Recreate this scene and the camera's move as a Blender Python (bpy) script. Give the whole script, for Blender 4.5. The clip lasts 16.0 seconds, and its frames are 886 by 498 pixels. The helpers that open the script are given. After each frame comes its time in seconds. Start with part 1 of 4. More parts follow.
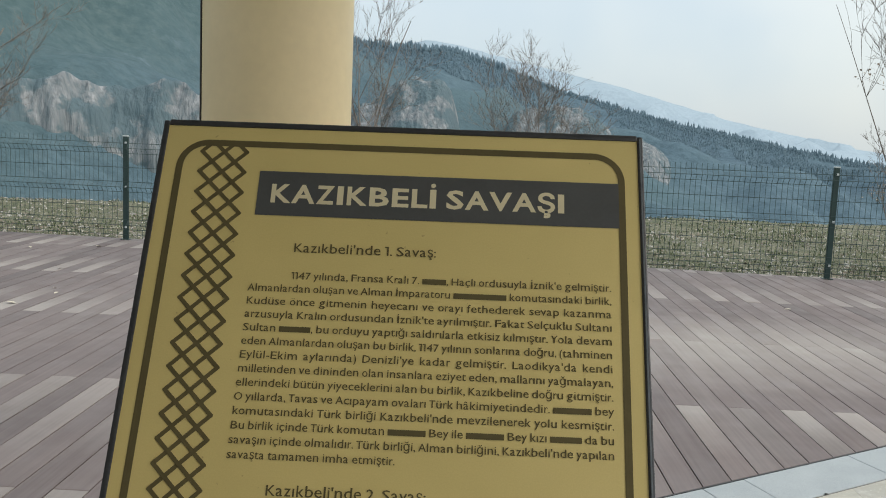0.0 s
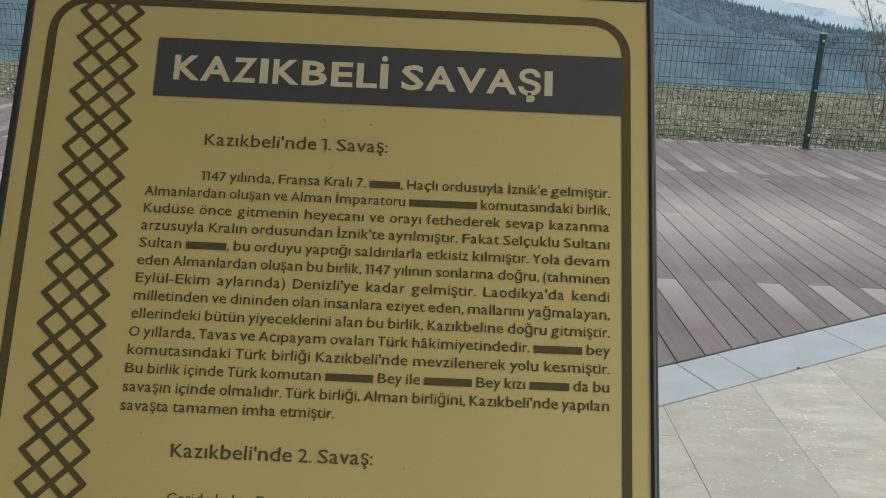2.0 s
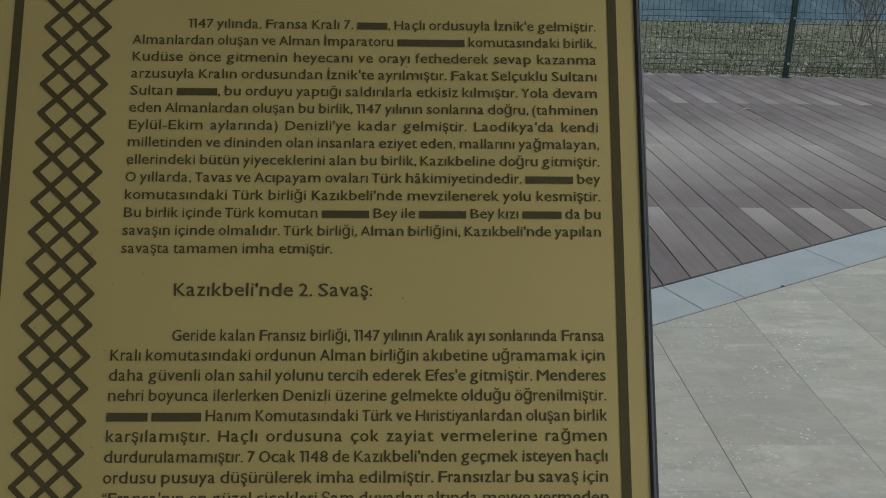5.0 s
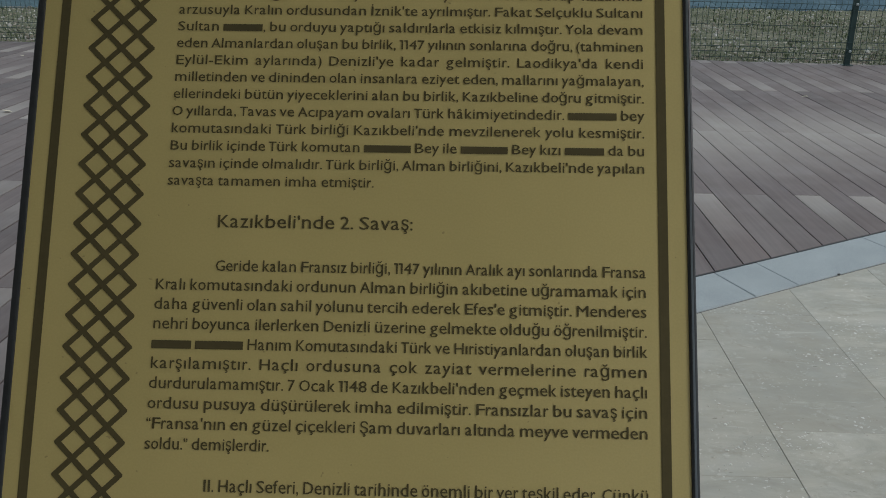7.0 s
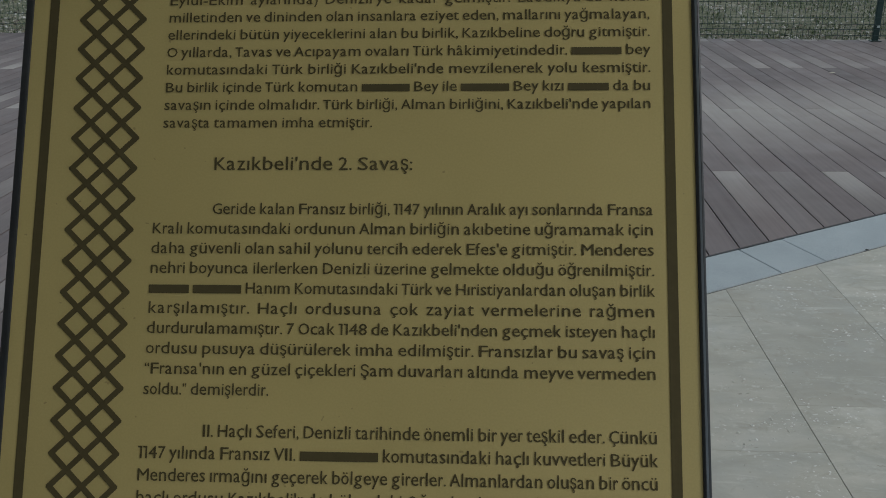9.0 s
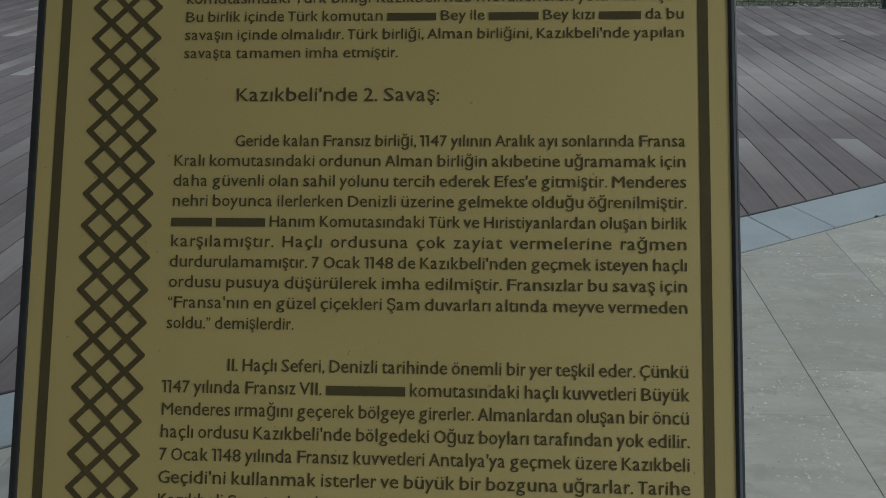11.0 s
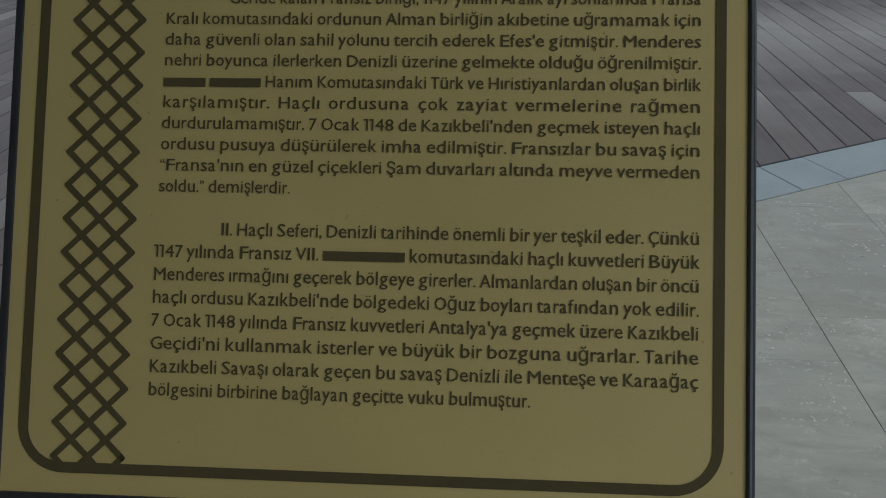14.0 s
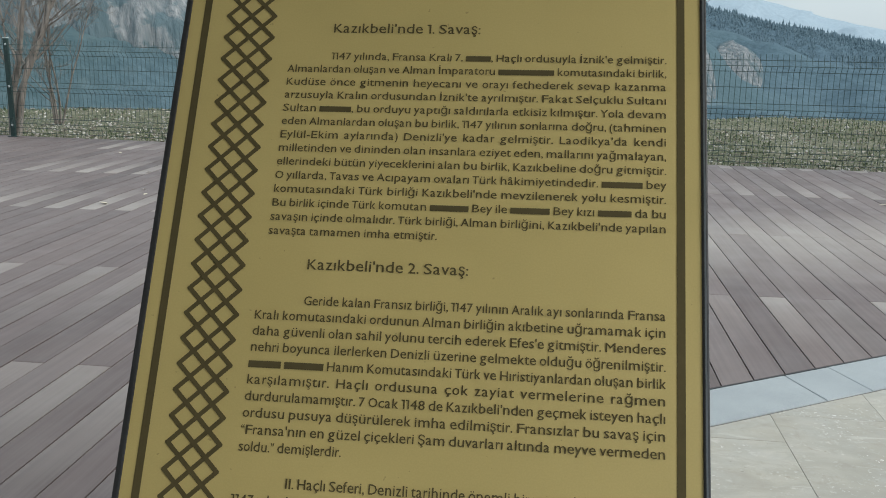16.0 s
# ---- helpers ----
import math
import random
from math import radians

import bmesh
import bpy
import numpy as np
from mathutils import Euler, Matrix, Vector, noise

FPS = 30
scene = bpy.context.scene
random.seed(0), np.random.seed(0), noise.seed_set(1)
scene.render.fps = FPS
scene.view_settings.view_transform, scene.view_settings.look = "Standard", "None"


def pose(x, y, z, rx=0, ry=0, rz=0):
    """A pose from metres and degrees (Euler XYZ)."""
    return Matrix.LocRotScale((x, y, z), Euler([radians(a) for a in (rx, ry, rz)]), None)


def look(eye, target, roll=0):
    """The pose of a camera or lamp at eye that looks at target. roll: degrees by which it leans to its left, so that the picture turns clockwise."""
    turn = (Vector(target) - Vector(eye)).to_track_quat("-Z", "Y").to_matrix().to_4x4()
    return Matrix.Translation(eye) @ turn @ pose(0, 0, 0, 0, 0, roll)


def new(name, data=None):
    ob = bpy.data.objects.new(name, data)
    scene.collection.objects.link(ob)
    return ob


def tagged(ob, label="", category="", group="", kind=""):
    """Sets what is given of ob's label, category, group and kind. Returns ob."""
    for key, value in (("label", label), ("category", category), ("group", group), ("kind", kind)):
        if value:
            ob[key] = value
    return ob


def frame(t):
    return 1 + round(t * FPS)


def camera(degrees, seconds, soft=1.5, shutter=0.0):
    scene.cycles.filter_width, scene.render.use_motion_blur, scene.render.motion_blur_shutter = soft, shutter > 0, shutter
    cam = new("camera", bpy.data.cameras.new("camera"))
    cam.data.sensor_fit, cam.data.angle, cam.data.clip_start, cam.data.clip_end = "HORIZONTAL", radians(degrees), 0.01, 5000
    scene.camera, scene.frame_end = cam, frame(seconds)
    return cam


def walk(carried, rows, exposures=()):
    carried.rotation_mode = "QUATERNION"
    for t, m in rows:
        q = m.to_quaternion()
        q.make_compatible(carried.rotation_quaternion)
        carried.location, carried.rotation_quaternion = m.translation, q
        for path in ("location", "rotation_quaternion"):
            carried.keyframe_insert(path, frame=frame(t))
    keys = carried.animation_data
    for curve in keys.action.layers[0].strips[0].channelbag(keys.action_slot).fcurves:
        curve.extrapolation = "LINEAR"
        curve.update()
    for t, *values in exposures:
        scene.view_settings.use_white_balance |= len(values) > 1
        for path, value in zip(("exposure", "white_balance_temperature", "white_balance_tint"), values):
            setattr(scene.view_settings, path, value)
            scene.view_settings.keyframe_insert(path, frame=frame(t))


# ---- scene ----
from math import sin, cos, tan, pi

# ---------------------------------------------------------------- camera
cam = camera(52.22, 16.0, soft=1.0)
ROWS = [
    (0, 0.1312, -0.6736, 1.3861, 1.85, -7.13, -2.41),
    (0.5, 0.1472, -0.5554, 1.3890, 1.40, -10.85, -2.51),
    (1, 0.1632, -0.5016, 1.3902, 1.04, -15.04, -2.73),
    (1.5, 0.1543, -0.5102, 1.3888, 0.84, -15.26, -2.90),
    (2, 0.1398, -0.5244, 1.3841, 0.39, -15.50, -2.86),
    (2.5, 0.1322, -0.5256, 1.3761, 0.02, -15.92, -2.82),
    (3, 0.1337, -0.5308, 1.3741, -0.43, -16.25, -2.42),
    (3.5, 0.1272, -0.5362, 1.3645, -0.75, -16.69, -2.09),
    (4, 0.1274, -0.5394, 1.3525, -1.01, -17.25, -1.78),
    (4.5, 0.1337, -0.5470, 1.3389, -1.20, -17.66, -1.34),
    (5, 0.1368, -0.5515, 1.3239, -1.21, -18.71, -1.03),
    (7.5, 0.1482, -0.5624, 1.2868, 2.62, -19.47, -0.39),
    (8, 0.1579, -0.5574, 1.2772, 2.84, -19.66, 0.08),
    (10.5, 0.1464, -0.5603, 1.2520, 3.58, -21.49, 0.51),
    (11, 0.1432, -0.5582, 1.2433, 3.55, -22.04, 0.51),
    (11.5, 0.1446, -0.5556, 1.2354, 3.44, -22.66, 0.66),
    (12, 0.1421, -0.5530, 1.2283, 3.40, -23.39, 0.60),
    (12.5, 0.1412, -0.5521, 1.2240, 3.40, -23.84, 0.45),
    (13, 0.1438, -0.5514, 1.2141, 3.39, -24.54, 0.43),
    (13.5, 0.1456, -0.5551, 1.2067, 3.55, -24.78, 0.27),
    (14, 0.1464, -0.5615, 1.1901, 4.25, -24.51, 0.17),
    (14.5, 0.1503, -0.5902, 1.2069, 5.30, -22.34, -0.29),
    (15, 0.1608, -0.6108, 1.2392, 6.23, -17.97, -0.94),
    (15.5, 0.1648, -0.6228, 1.2621, 6.58, -15.54, -0.97),
    (16, 0.1618, -0.6656, 1.2889, 6.89, -12.99, -1.01),
]
EXPOSURES = [(0.0, 0.54, 6640, 11), (0.5, 0.68, 6540, 10), (1.0, 0.44, 6550, 11), (3.0, 0.45, 6430, 11), (3.7, 0.45, 6400, 11), (4.4, 0.24, 6350, 11), (5.0, -0.27, 6210, 9),
             (7.5, -0.24, 6130, 9), (8.2, -0.35, 6070, 9), (10.4, -0.50, 5960, 7), (12.5, -0.56, 5880, 7), (14.1, -0.64, 5870, 7),
             (14.5, -0.49, 5970, 7), (15.0, 0.26, 6180, 8), (15.5, 0.33, 6200, 8), (16.0, 0.47, 6330, 9)]
walk(cam, [(t, pose(x, y, z, 90 + pitch, roll, yaw)) for t, x, y, z, yaw, pitch, roll in ROWS], EXPOSURES)

# ---------------------------------------------------------------- light
SUN_EL, SUN_AZ = radians(40), radians(104)
world = bpy.data.worlds.new("hazy_sky")
scene.world = world
world.use_nodes = True
wn, wl = world.node_tree.nodes, world.node_tree.links
wn.clear()
w_out = wn.new("ShaderNodeOutputWorld")
w_bg = wn.new("ShaderNodeBackground")
w_sky = wn.new("ShaderNodeTexSky")
w_sky.sky_type, w_sky.sun_disc = "NISHITA", False
w_sky.sun_elevation, w_sky.sun_rotation = SUN_EL, SUN_AZ
w_sky.dust_density, w_sky.air_density, w_sky.ozone_density = 3.0, 1.0, 1.0
w_scale = wn.new("ShaderNodeVectorMath")
w_scale.operation = "SCALE"
w_scale.inputs["Scale"].default_value = 0.10
w_mix = wn.new("ShaderNodeMix")
w_mix.data_type = "RGBA"
w_mix.inputs[0].default_value = 0.72
w_cloud = wn.new("ShaderNodeTexNoise")
w_cloud.inputs["Scale"].default_value, w_cloud.inputs["Detail"].default_value = 2.2, 4.0
w_ramp = wn.new("ShaderNodeValToRGB")
w_ramp.color_ramp.elements[0].position, w_ramp.color_ramp.elements[0].color = 0.32, (0.58, 0.72, 0.82, 1)
w_ramp.color_ramp.elements[1].position, w_ramp.color_ramp.elements[1].color = 0.62, (0.85, 0.91, 0.89, 1)
wl.new(w_sky.outputs[0], w_scale.inputs[0])
wl.new(w_scale.outputs[0], w_mix.inputs[6])
wl.new(w_cloud.outputs["Fac"], w_ramp.inputs[0])
wl.new(w_ramp.outputs[0], w_mix.inputs[7])
wl.new(w_mix.outputs[2], w_bg.inputs[0])
w_co = wn.new("ShaderNodeTexCoord")
w_sep = wn.new("ShaderNodeSeparateXYZ")
wl.new(w_co.outputs["Generated"], w_sep.inputs[0])
w_rise = wn.new("ShaderNodeMapRange")                # an overcast sky brightens from the horizon up
w_rise.inputs["From Min"].default_value, w_rise.inputs["From Max"].default_value = 0.0, 0.9
w_rise.inputs["To Min"].default_value, w_rise.inputs["To Max"].default_value = 0.78, 1.25
wl.new(w_sep.outputs["Z"], w_rise.inputs["Value"])
wl.new(w_rise.outputs[0], w_bg.inputs[1])
wl.new(w_bg.outputs[0], w_out.inputs[0])

sun = new("sun", bpy.data.lights.new("sun", "SUN"))
sun.data.energy, sun.data.angle, sun.data.color = 1.3, radians(20), (1.0, 0.95, 0.88)
sun.matrix_world = look((30 * sin(SUN_AZ) * cos(SUN_EL), 30 * cos(SUN_AZ) * cos(SUN_EL), 30 * sin(SUN_EL)), (0, 0, 0))


# ---------------------------------------------------------------- materials
class Mat:
    """A small builder round one node material."""

    def __init__(self, name, rough=0.6, metal=0.0, spec=0.5):
        self.m = bpy.data.materials.new(name)
        self.m.use_nodes = True
        self.t = self.m.node_tree
        self.n, self.l = self.t.nodes, self.t.links
        self.b = self.n["Principled BSDF"]
        self.b.inputs["Roughness"].default_value = rough
        self.b.inputs["Metallic"].default_value = metal
        self.b.inputs["Specular IOR Level"].default_value = spec
        self.co = self.n.new("ShaderNodeTexCoord")

    def coord(self, kind="Object", scale=(1, 1, 1), per_object=False):
        mp = self.n.new("ShaderNodeMapping")
        mp.inputs["Scale"].default_value = scale
        self.l.new(self.co.outputs[kind], mp.inputs[0])
        if per_object:
            info = self.n.new("ShaderNodeObjectInfo")
            mul = self.n.new("ShaderNodeMath")
            mul.operation = "MULTIPLY"
            mul.inputs[1].default_value = 37.0
            self.l.new(info.outputs["Random"], mul.inputs[0])
            self.l.new(mul.outputs[0], mp.inputs["Location"])
        return mp.outputs[0]

    def noise(self, vec, scale, detail=4.0, rough=0.55, distort=0.0):
        nd = self.n.new("ShaderNodeTexNoise")
        nd.inputs["Scale"].default_value, nd.inputs["Detail"].default_value = scale, detail
        nd.inputs["Roughness"].default_value, nd.inputs["Distortion"].default_value = rough, distort
        self.l.new(vec, nd.inputs["Vector"])
        return nd.outputs["Fac"]

    def ramp(self, fac, *stops):
        r = self.n.new("ShaderNodeValToRGB")
        while len(r.color_ramp.elements) < len(stops):
            r.color_ramp.elements.new(0.5)
        for e, (p, c) in zip(r.color_ramp.elements, stops):
            e.position = p
            e.color = (*c, 1) if len(c) == 3 else c
        self.l.new(fac, r.inputs[0])
        return r.outputs[0]

    def mix(self, fac, a, b, blend="MIX"):
        m = self.n.new("ShaderNodeMix")
        m.data_type, m.blend_type = "RGBA", blend
        for sock, v in ((m.inputs[0], fac), (m.inputs[6], a), (m.inputs[7], b)):
            if isinstance(v, (int, float)):
                sock.default_value = v
            elif isinstance(v, tuple):
                sock.default_value = (*v, 1)
            else:
                self.l.new(v, sock)
        return m.outputs[2]

    def random(self):
        return self.n.new("ShaderNodeObjectInfo").outputs["Random"]

    def island(self):
        return self.n.new("ShaderNodeNewGeometry").outputs["Random Per Island"]

    def color(self, sock):
        self.l.new(sock, self.b.inputs["Base Color"]) if not isinstance(sock, tuple) else setattr(self.b.inputs["Base Color"], "default_value", (*sock, 1))
        return self

    def rough(self, sock):
        self.l.new(sock, self.b.inputs["Roughness"])
        return self

    def bump(self, height, strength=0.3, distance=0.002):
        bp = self.n.new("ShaderNodeBump")
        bp.inputs["Strength"].default_value, bp.inputs["Distance"].default_value = strength, distance
        self.l.new(height, bp.inputs["Height"])
        self.l.new(bp.outputs[0], self.b.inputs["Normal"])
        return self


def g(v):
    return (v, v, v)


def make_sheet():
    m = Mat("ochre_printed_sheet", 0.42, 0.0, 0.4)
    v = m.coord()
    big = m.noise(v, 6.0, 3.0)
    fine = m.noise(v, 900.0, 2.0)
    c = m.ramp(big, (0.3, (0.530, 0.436, 0.176)), (0.7, (0.606, 0.497, 0.205)))
    c = m.mix(0.10, c, m.ramp(fine, (0.35, (0.42, 0.33, 0.13)), (0.65, (0.70, 0.57, 0.27))))
    spots = m.ramp(m.noise(v, 170.0, 2.0, 0.5), (0.735, g(0.0)), (0.755, g(1.0)))
    c = m.mix(m.mix(0.5, g(0.0), spots), c, (0.25, 0.18, 0.07))
    m.color(c).bump(m.noise(v, 1500.0, 2.0), 0.06, 0.0004)
    return m.m


def make_plain(name, col, rough=0.5, metal=0.0, var=0.12, scale=30.0, bump=0.1, spec=0.5):
    m = Mat(name, rough, metal, spec)
    v = m.coord()
    a = tuple(x * (1 - var) for x in col)
    b = tuple(min(1, x * (1 + var)) for x in col)
    c = m.ramp(m.noise(v, scale, 5.0), (0.3, a), (0.7, b))
    c = m.mix(0.35, c, m.ramp(m.noise(v, scale * 9, 2.0), (0.3, a), (0.7, b)))
    m.color(c).bump(m.noise(v, scale * 6, 3.0), bump, 0.001)
    return m.m


def make_deck(name, joined=False):
    """Brown composite boards; a single board's colour value says where its pale streak lies (red), how long (green) and how strong (blue)."""
    m = Mat(name, 0.62, 0.0, 0.4)
    v = m.coord("Object", (1, 1, 1), True)
    streak = m.coord("Object", (60, 1.3, 10), True)
    rnd = m.island() if joined else m.random()
    c = m.ramp(rnd, (0.0, (0.098, 0.076, 0.073)), (0.3, (0.128, 0.099, 0.095)), (0.55, (0.150, 0.117, 0.111)), (0.8, (0.119, 0.091, 0.088)), (1.0, (0.165, 0.134, 0.126)))

    def calc(kind, a, b):
        nd = m.n.new("ShaderNodeMath")
        nd.operation = kind
        for sock, val in zip(nd.inputs, (a, b)):
            if isinstance(val, (int, float)):
                sock.default_value = val
            else:
                m.l.new(val, sock)
        return nd.outputs[0]

    if not joined:
        sep = m.n.new("ShaderNodeSeparateXYZ")
        m.l.new(m.co.outputs["Object"], sep.inputs[0])
        tint = m.n.new("ShaderNodeSeparateColor")
        m.l.new(m.n.new("ShaderNodeObjectInfo").outputs["Color"], tint.inputs[0])
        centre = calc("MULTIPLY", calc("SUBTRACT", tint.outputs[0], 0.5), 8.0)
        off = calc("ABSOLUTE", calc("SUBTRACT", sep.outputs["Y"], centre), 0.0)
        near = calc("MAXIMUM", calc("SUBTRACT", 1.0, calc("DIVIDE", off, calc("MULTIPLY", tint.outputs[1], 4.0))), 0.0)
        pale_fac = calc("MULTIPLY", calc("POWER", near, 0.85), tint.outputs[2])
        pale_fac = m.mix(1.0, pale_fac, m.ramp(m.noise(v, 2.2, 4.0), (0.25, g(0.70)), (0.6, g(1.0))), "MULTIPLY")
        c = m.mix(pale_fac, c, (0.385, 0.348, 0.312))
    c = m.mix(0.22, c, m.ramp(m.noise(streak, 1.0, 4.0), (0.3, (0.070, 0.056, 0.053)), (0.7, (0.240, 0.202, 0.186))))
    c = m.mix(m.ramp(m.noise(v, 0.9, 3.0), (0.45, g(0.0)), (0.75, g(0.22))), c, (0.26, 0.212, 0.192))
    m.color(c).bump(m.noise(streak, 1.0, 4.0), 0.25, 0.0015)
    m.rough(m.ramp(m.noise(v, 3.0, 3.0), (0.3, g(0.48)), (0.7, g(0.70))))
    return m.m


def make_travertine():
    m = Mat("beige_travertine", 0.45, 0.0, 0.45)
    v = m.coord("Object", (1, 1, 1), True)
    band = m.coord("Object", (2.2, 7.0, 4.0), True)
    c = m.ramp(m.noise(band, 1.5, 6.0, 0.6, 0.6), (0.28, (0.337, 0.312, 0.255)), (0.5, (0.430, 0.401, 0.334)), (0.72, (0.505, 0.476, 0.410)))
    c = m.mix(m.ramp(m.random(), (0.0, g(0.0)), (1.0, g(0.55))), c, (0.29, 0.27, 0.225))
    pits = m.ramp(m.noise(v, 22.0, 6.0, 0.75), (0.58, g(0.0)), (0.68, g(1.0)))
    c = m.mix(m.mix(0.6, g(0.0), pits), c, (0.60, 0.58, 0.53))
    dark = m.ramp(m.noise(v, 11.0, 5.0, 0.65, 1.2), (0.56, g(0.0)), (0.72, g(0.5)))
    c = m.mix(dark, c, (0.25, 0.22, 0.17))
    cool = m.ramp(m.noise(v, 5.0, 5.0, 0.6), (0.45, g(0.0)), (0.70, g(0.40)))
    c = m.mix(cool, c, (0.335, 0.34, 0.325))
    flecks = m.ramp(m.noise(v, 75.0, 2.0, 0.5), (0.63, g(0.0)), (0.67, g(1.0)))
    patch = m.ramp(m.noise(v, 4.0, 3.0), (0.52, g(0.0)), (0.60, g(0.9)))
    c = m.mix(m.mix(1.0, flecks, patch, "MULTIPLY"), c, (0.66, 0.65, 0.61))
    holes = m.ramp(m.noise(m.coord("Object", (1.0, 2.6, 1.0), True), 38.0, 3.0, 0.6), (0.69, g(0.0)), (0.73, g(0.8)))
    c = m.mix(holes, c, (0.15, 0.135, 0.105))
    cloud = m.ramp(m.noise(m.coord("Object", (1.0, 1.7, 1.0), True), 3.2, 6.0, 0.7, 1.4), (0.44, g(0.0)), (0.62, g(0.60)))
    c = m.mix(cloud, c, (0.300, 0.286, 0.240))
    vein = m.ramp(m.noise(m.coord("Object", (0.7, 3.0, 1.0), True), 7.0, 5.0, 0.7, 1.0), (0.60, g(0.0)), (0.68, g(0.55)))
    c = m.mix(vein, c, (0.50, 0.485, 0.43))
    m.color(c).bump(m.noise(v, 60.0, 5.0), 0.2, 0.002)
    m.rough(m.ramp(m.noise(v, 8.0, 4.0), (0.3, g(0.36)), (0.7, g(0.62))))
    return m.m


def make_granite():
    m = Mat("grey_granite", 0.6, 0.0, 0.4)
    v = m.coord("Object", (1, 1, 1), True)
    c = m.ramp(m.noise(v, 420.0, 2.0, 0.7), (0.30, (0.150, 0.168, 0.176)), (0.5, (0.300, 0.328, 0.338)), (0.72, (0.48, 0.512, 0.515)))
    c = m.mix(0.45, c, m.ramp(m.noise(v, 5.0, 4.0), (0.3, (0.258, 0.284, 0.295)), (0.7, (0.375, 0.402, 0.408))))
    m.color(c).bump(m.noise(v, 300.0, 3.0), 0.25, 0.001)
    return m.m


def make_soil():
    m = Mat("grassy_stony_soil", 0.9, 0.0, 0.2)
    v = m.coord("Object")
    c = m.ramp(m.noise(v, 0.55, 6.0, 0.65), (0.30, (0.085, 0.095, 0.055)), (0.45, (0.145, 0.148, 0.095)), (0.60, (0.205, 0.195, 0.145)), (0.75, (0.29, 0.27, 0.22)))
    c = m.mix(0.6, c, m.ramp(m.noise(v, 6.0, 8.0, 0.85), (0.40, (0.03, 0.052, 0.03)), (0.52, (0.16, 0.165, 0.105)), (0.62, (0.27, 0.255, 0.19)), (0.75, (0.46, 0.44, 0.38))))
    m.color(c).bump(m.noise(v, 9.0, 6.0, 0.7), 0.8, 0.08)
    return m.m


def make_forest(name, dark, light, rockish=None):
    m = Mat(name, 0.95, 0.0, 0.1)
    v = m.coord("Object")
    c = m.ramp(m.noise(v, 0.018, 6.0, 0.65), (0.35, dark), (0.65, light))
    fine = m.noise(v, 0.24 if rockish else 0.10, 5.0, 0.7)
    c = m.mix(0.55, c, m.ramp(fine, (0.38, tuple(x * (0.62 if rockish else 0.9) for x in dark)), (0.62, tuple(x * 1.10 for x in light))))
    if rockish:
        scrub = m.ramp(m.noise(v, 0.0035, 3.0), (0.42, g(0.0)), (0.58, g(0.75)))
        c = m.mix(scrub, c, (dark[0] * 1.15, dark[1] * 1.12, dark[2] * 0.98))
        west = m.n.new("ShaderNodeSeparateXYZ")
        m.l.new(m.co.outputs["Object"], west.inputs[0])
        lie = m.n.new("ShaderNodeMapRange")                # greener scrub to the west; eastward the colour takes on haze blue
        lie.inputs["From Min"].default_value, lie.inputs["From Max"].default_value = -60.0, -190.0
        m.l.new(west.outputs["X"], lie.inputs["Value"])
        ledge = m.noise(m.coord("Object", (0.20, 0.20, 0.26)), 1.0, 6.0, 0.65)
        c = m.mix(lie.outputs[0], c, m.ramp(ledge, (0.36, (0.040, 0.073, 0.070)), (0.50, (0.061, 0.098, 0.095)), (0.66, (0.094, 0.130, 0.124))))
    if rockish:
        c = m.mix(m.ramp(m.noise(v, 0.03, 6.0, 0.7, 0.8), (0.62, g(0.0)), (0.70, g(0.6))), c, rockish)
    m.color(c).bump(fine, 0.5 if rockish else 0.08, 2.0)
    return m.m


def make_rock():
    m = Mat("haze_grey_limestone", 0.95, 0.0, 0.1)
    v = m.coord("Object")
    flute = m.coord("Object", (0.55, 0.55, 0.055))
    # Rock and scrub tones are dimmed and blued to carry the haze.
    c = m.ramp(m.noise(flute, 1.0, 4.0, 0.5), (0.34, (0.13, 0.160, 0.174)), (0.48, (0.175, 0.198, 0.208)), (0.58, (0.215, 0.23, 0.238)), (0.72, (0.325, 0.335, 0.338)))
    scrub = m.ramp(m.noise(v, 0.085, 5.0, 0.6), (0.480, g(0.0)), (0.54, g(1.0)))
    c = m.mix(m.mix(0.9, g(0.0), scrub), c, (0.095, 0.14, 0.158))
    m.color(c).bump(m.noise(flute, 1.3, 4.0, 0.5), 0.6, 2.5)
    return m.m


def make_bark():
    m = Mat("grey_brown_bark", 0.9, 0.0, 0.2)
    v = m.coord("Object", (9, 9, 2))
    c = m.ramp(m.noise(v, 2.0, 5.0), (0.3, (0.12, 0.105, 0.09)), (0.7, (0.26, 0.235, 0.21)))
    m.color(c).bump(m.noise(v, 5.0, 4.0), 0.5, 0.01)
    return m.m


def make_island(name, stops, rough=0.85):
    m = Mat(name, rough, 0.0, 0.2)
    m.color(m.ramp(m.island(), *stops))
    return m.m


SHEET = make_sheet()
INK = make_plain("dark_brown_ink", (0.104, 0.086, 0.041), 0.70, 0, 0.1, 40, 0.02, 0.15)
BAR = make_plain("charcoal_ink", (0.066, 0.070, 0.073), 0.42, 0, 0.1, 40, 0.02, 0.4)
PALE = make_plain("pale_title_ink", (0.62, 0.56, 0.38), 0.45, 0, 0.06, 30, 0.02, 0.4)
FRAME = make_plain("black_anodised_metal", (0.036, 0.039, 0.044), 0.30, 0.1, 0.25, 25, 0.1)
STRIP = make_plain("blue_grey_sky_sheen", (0.14, 0.16, 0.18), 0.35, 0.2, 0.15, 30, 0.05)
CREAM = make_plain("cream_paint", (0.78, 0.645, 0.40), 0.5, 0, 0.05, 7, 0.06, 0.4)
BLACK = make_plain("black_rubber_and_shade", (0.02, 0.02, 0.02), 0.6)
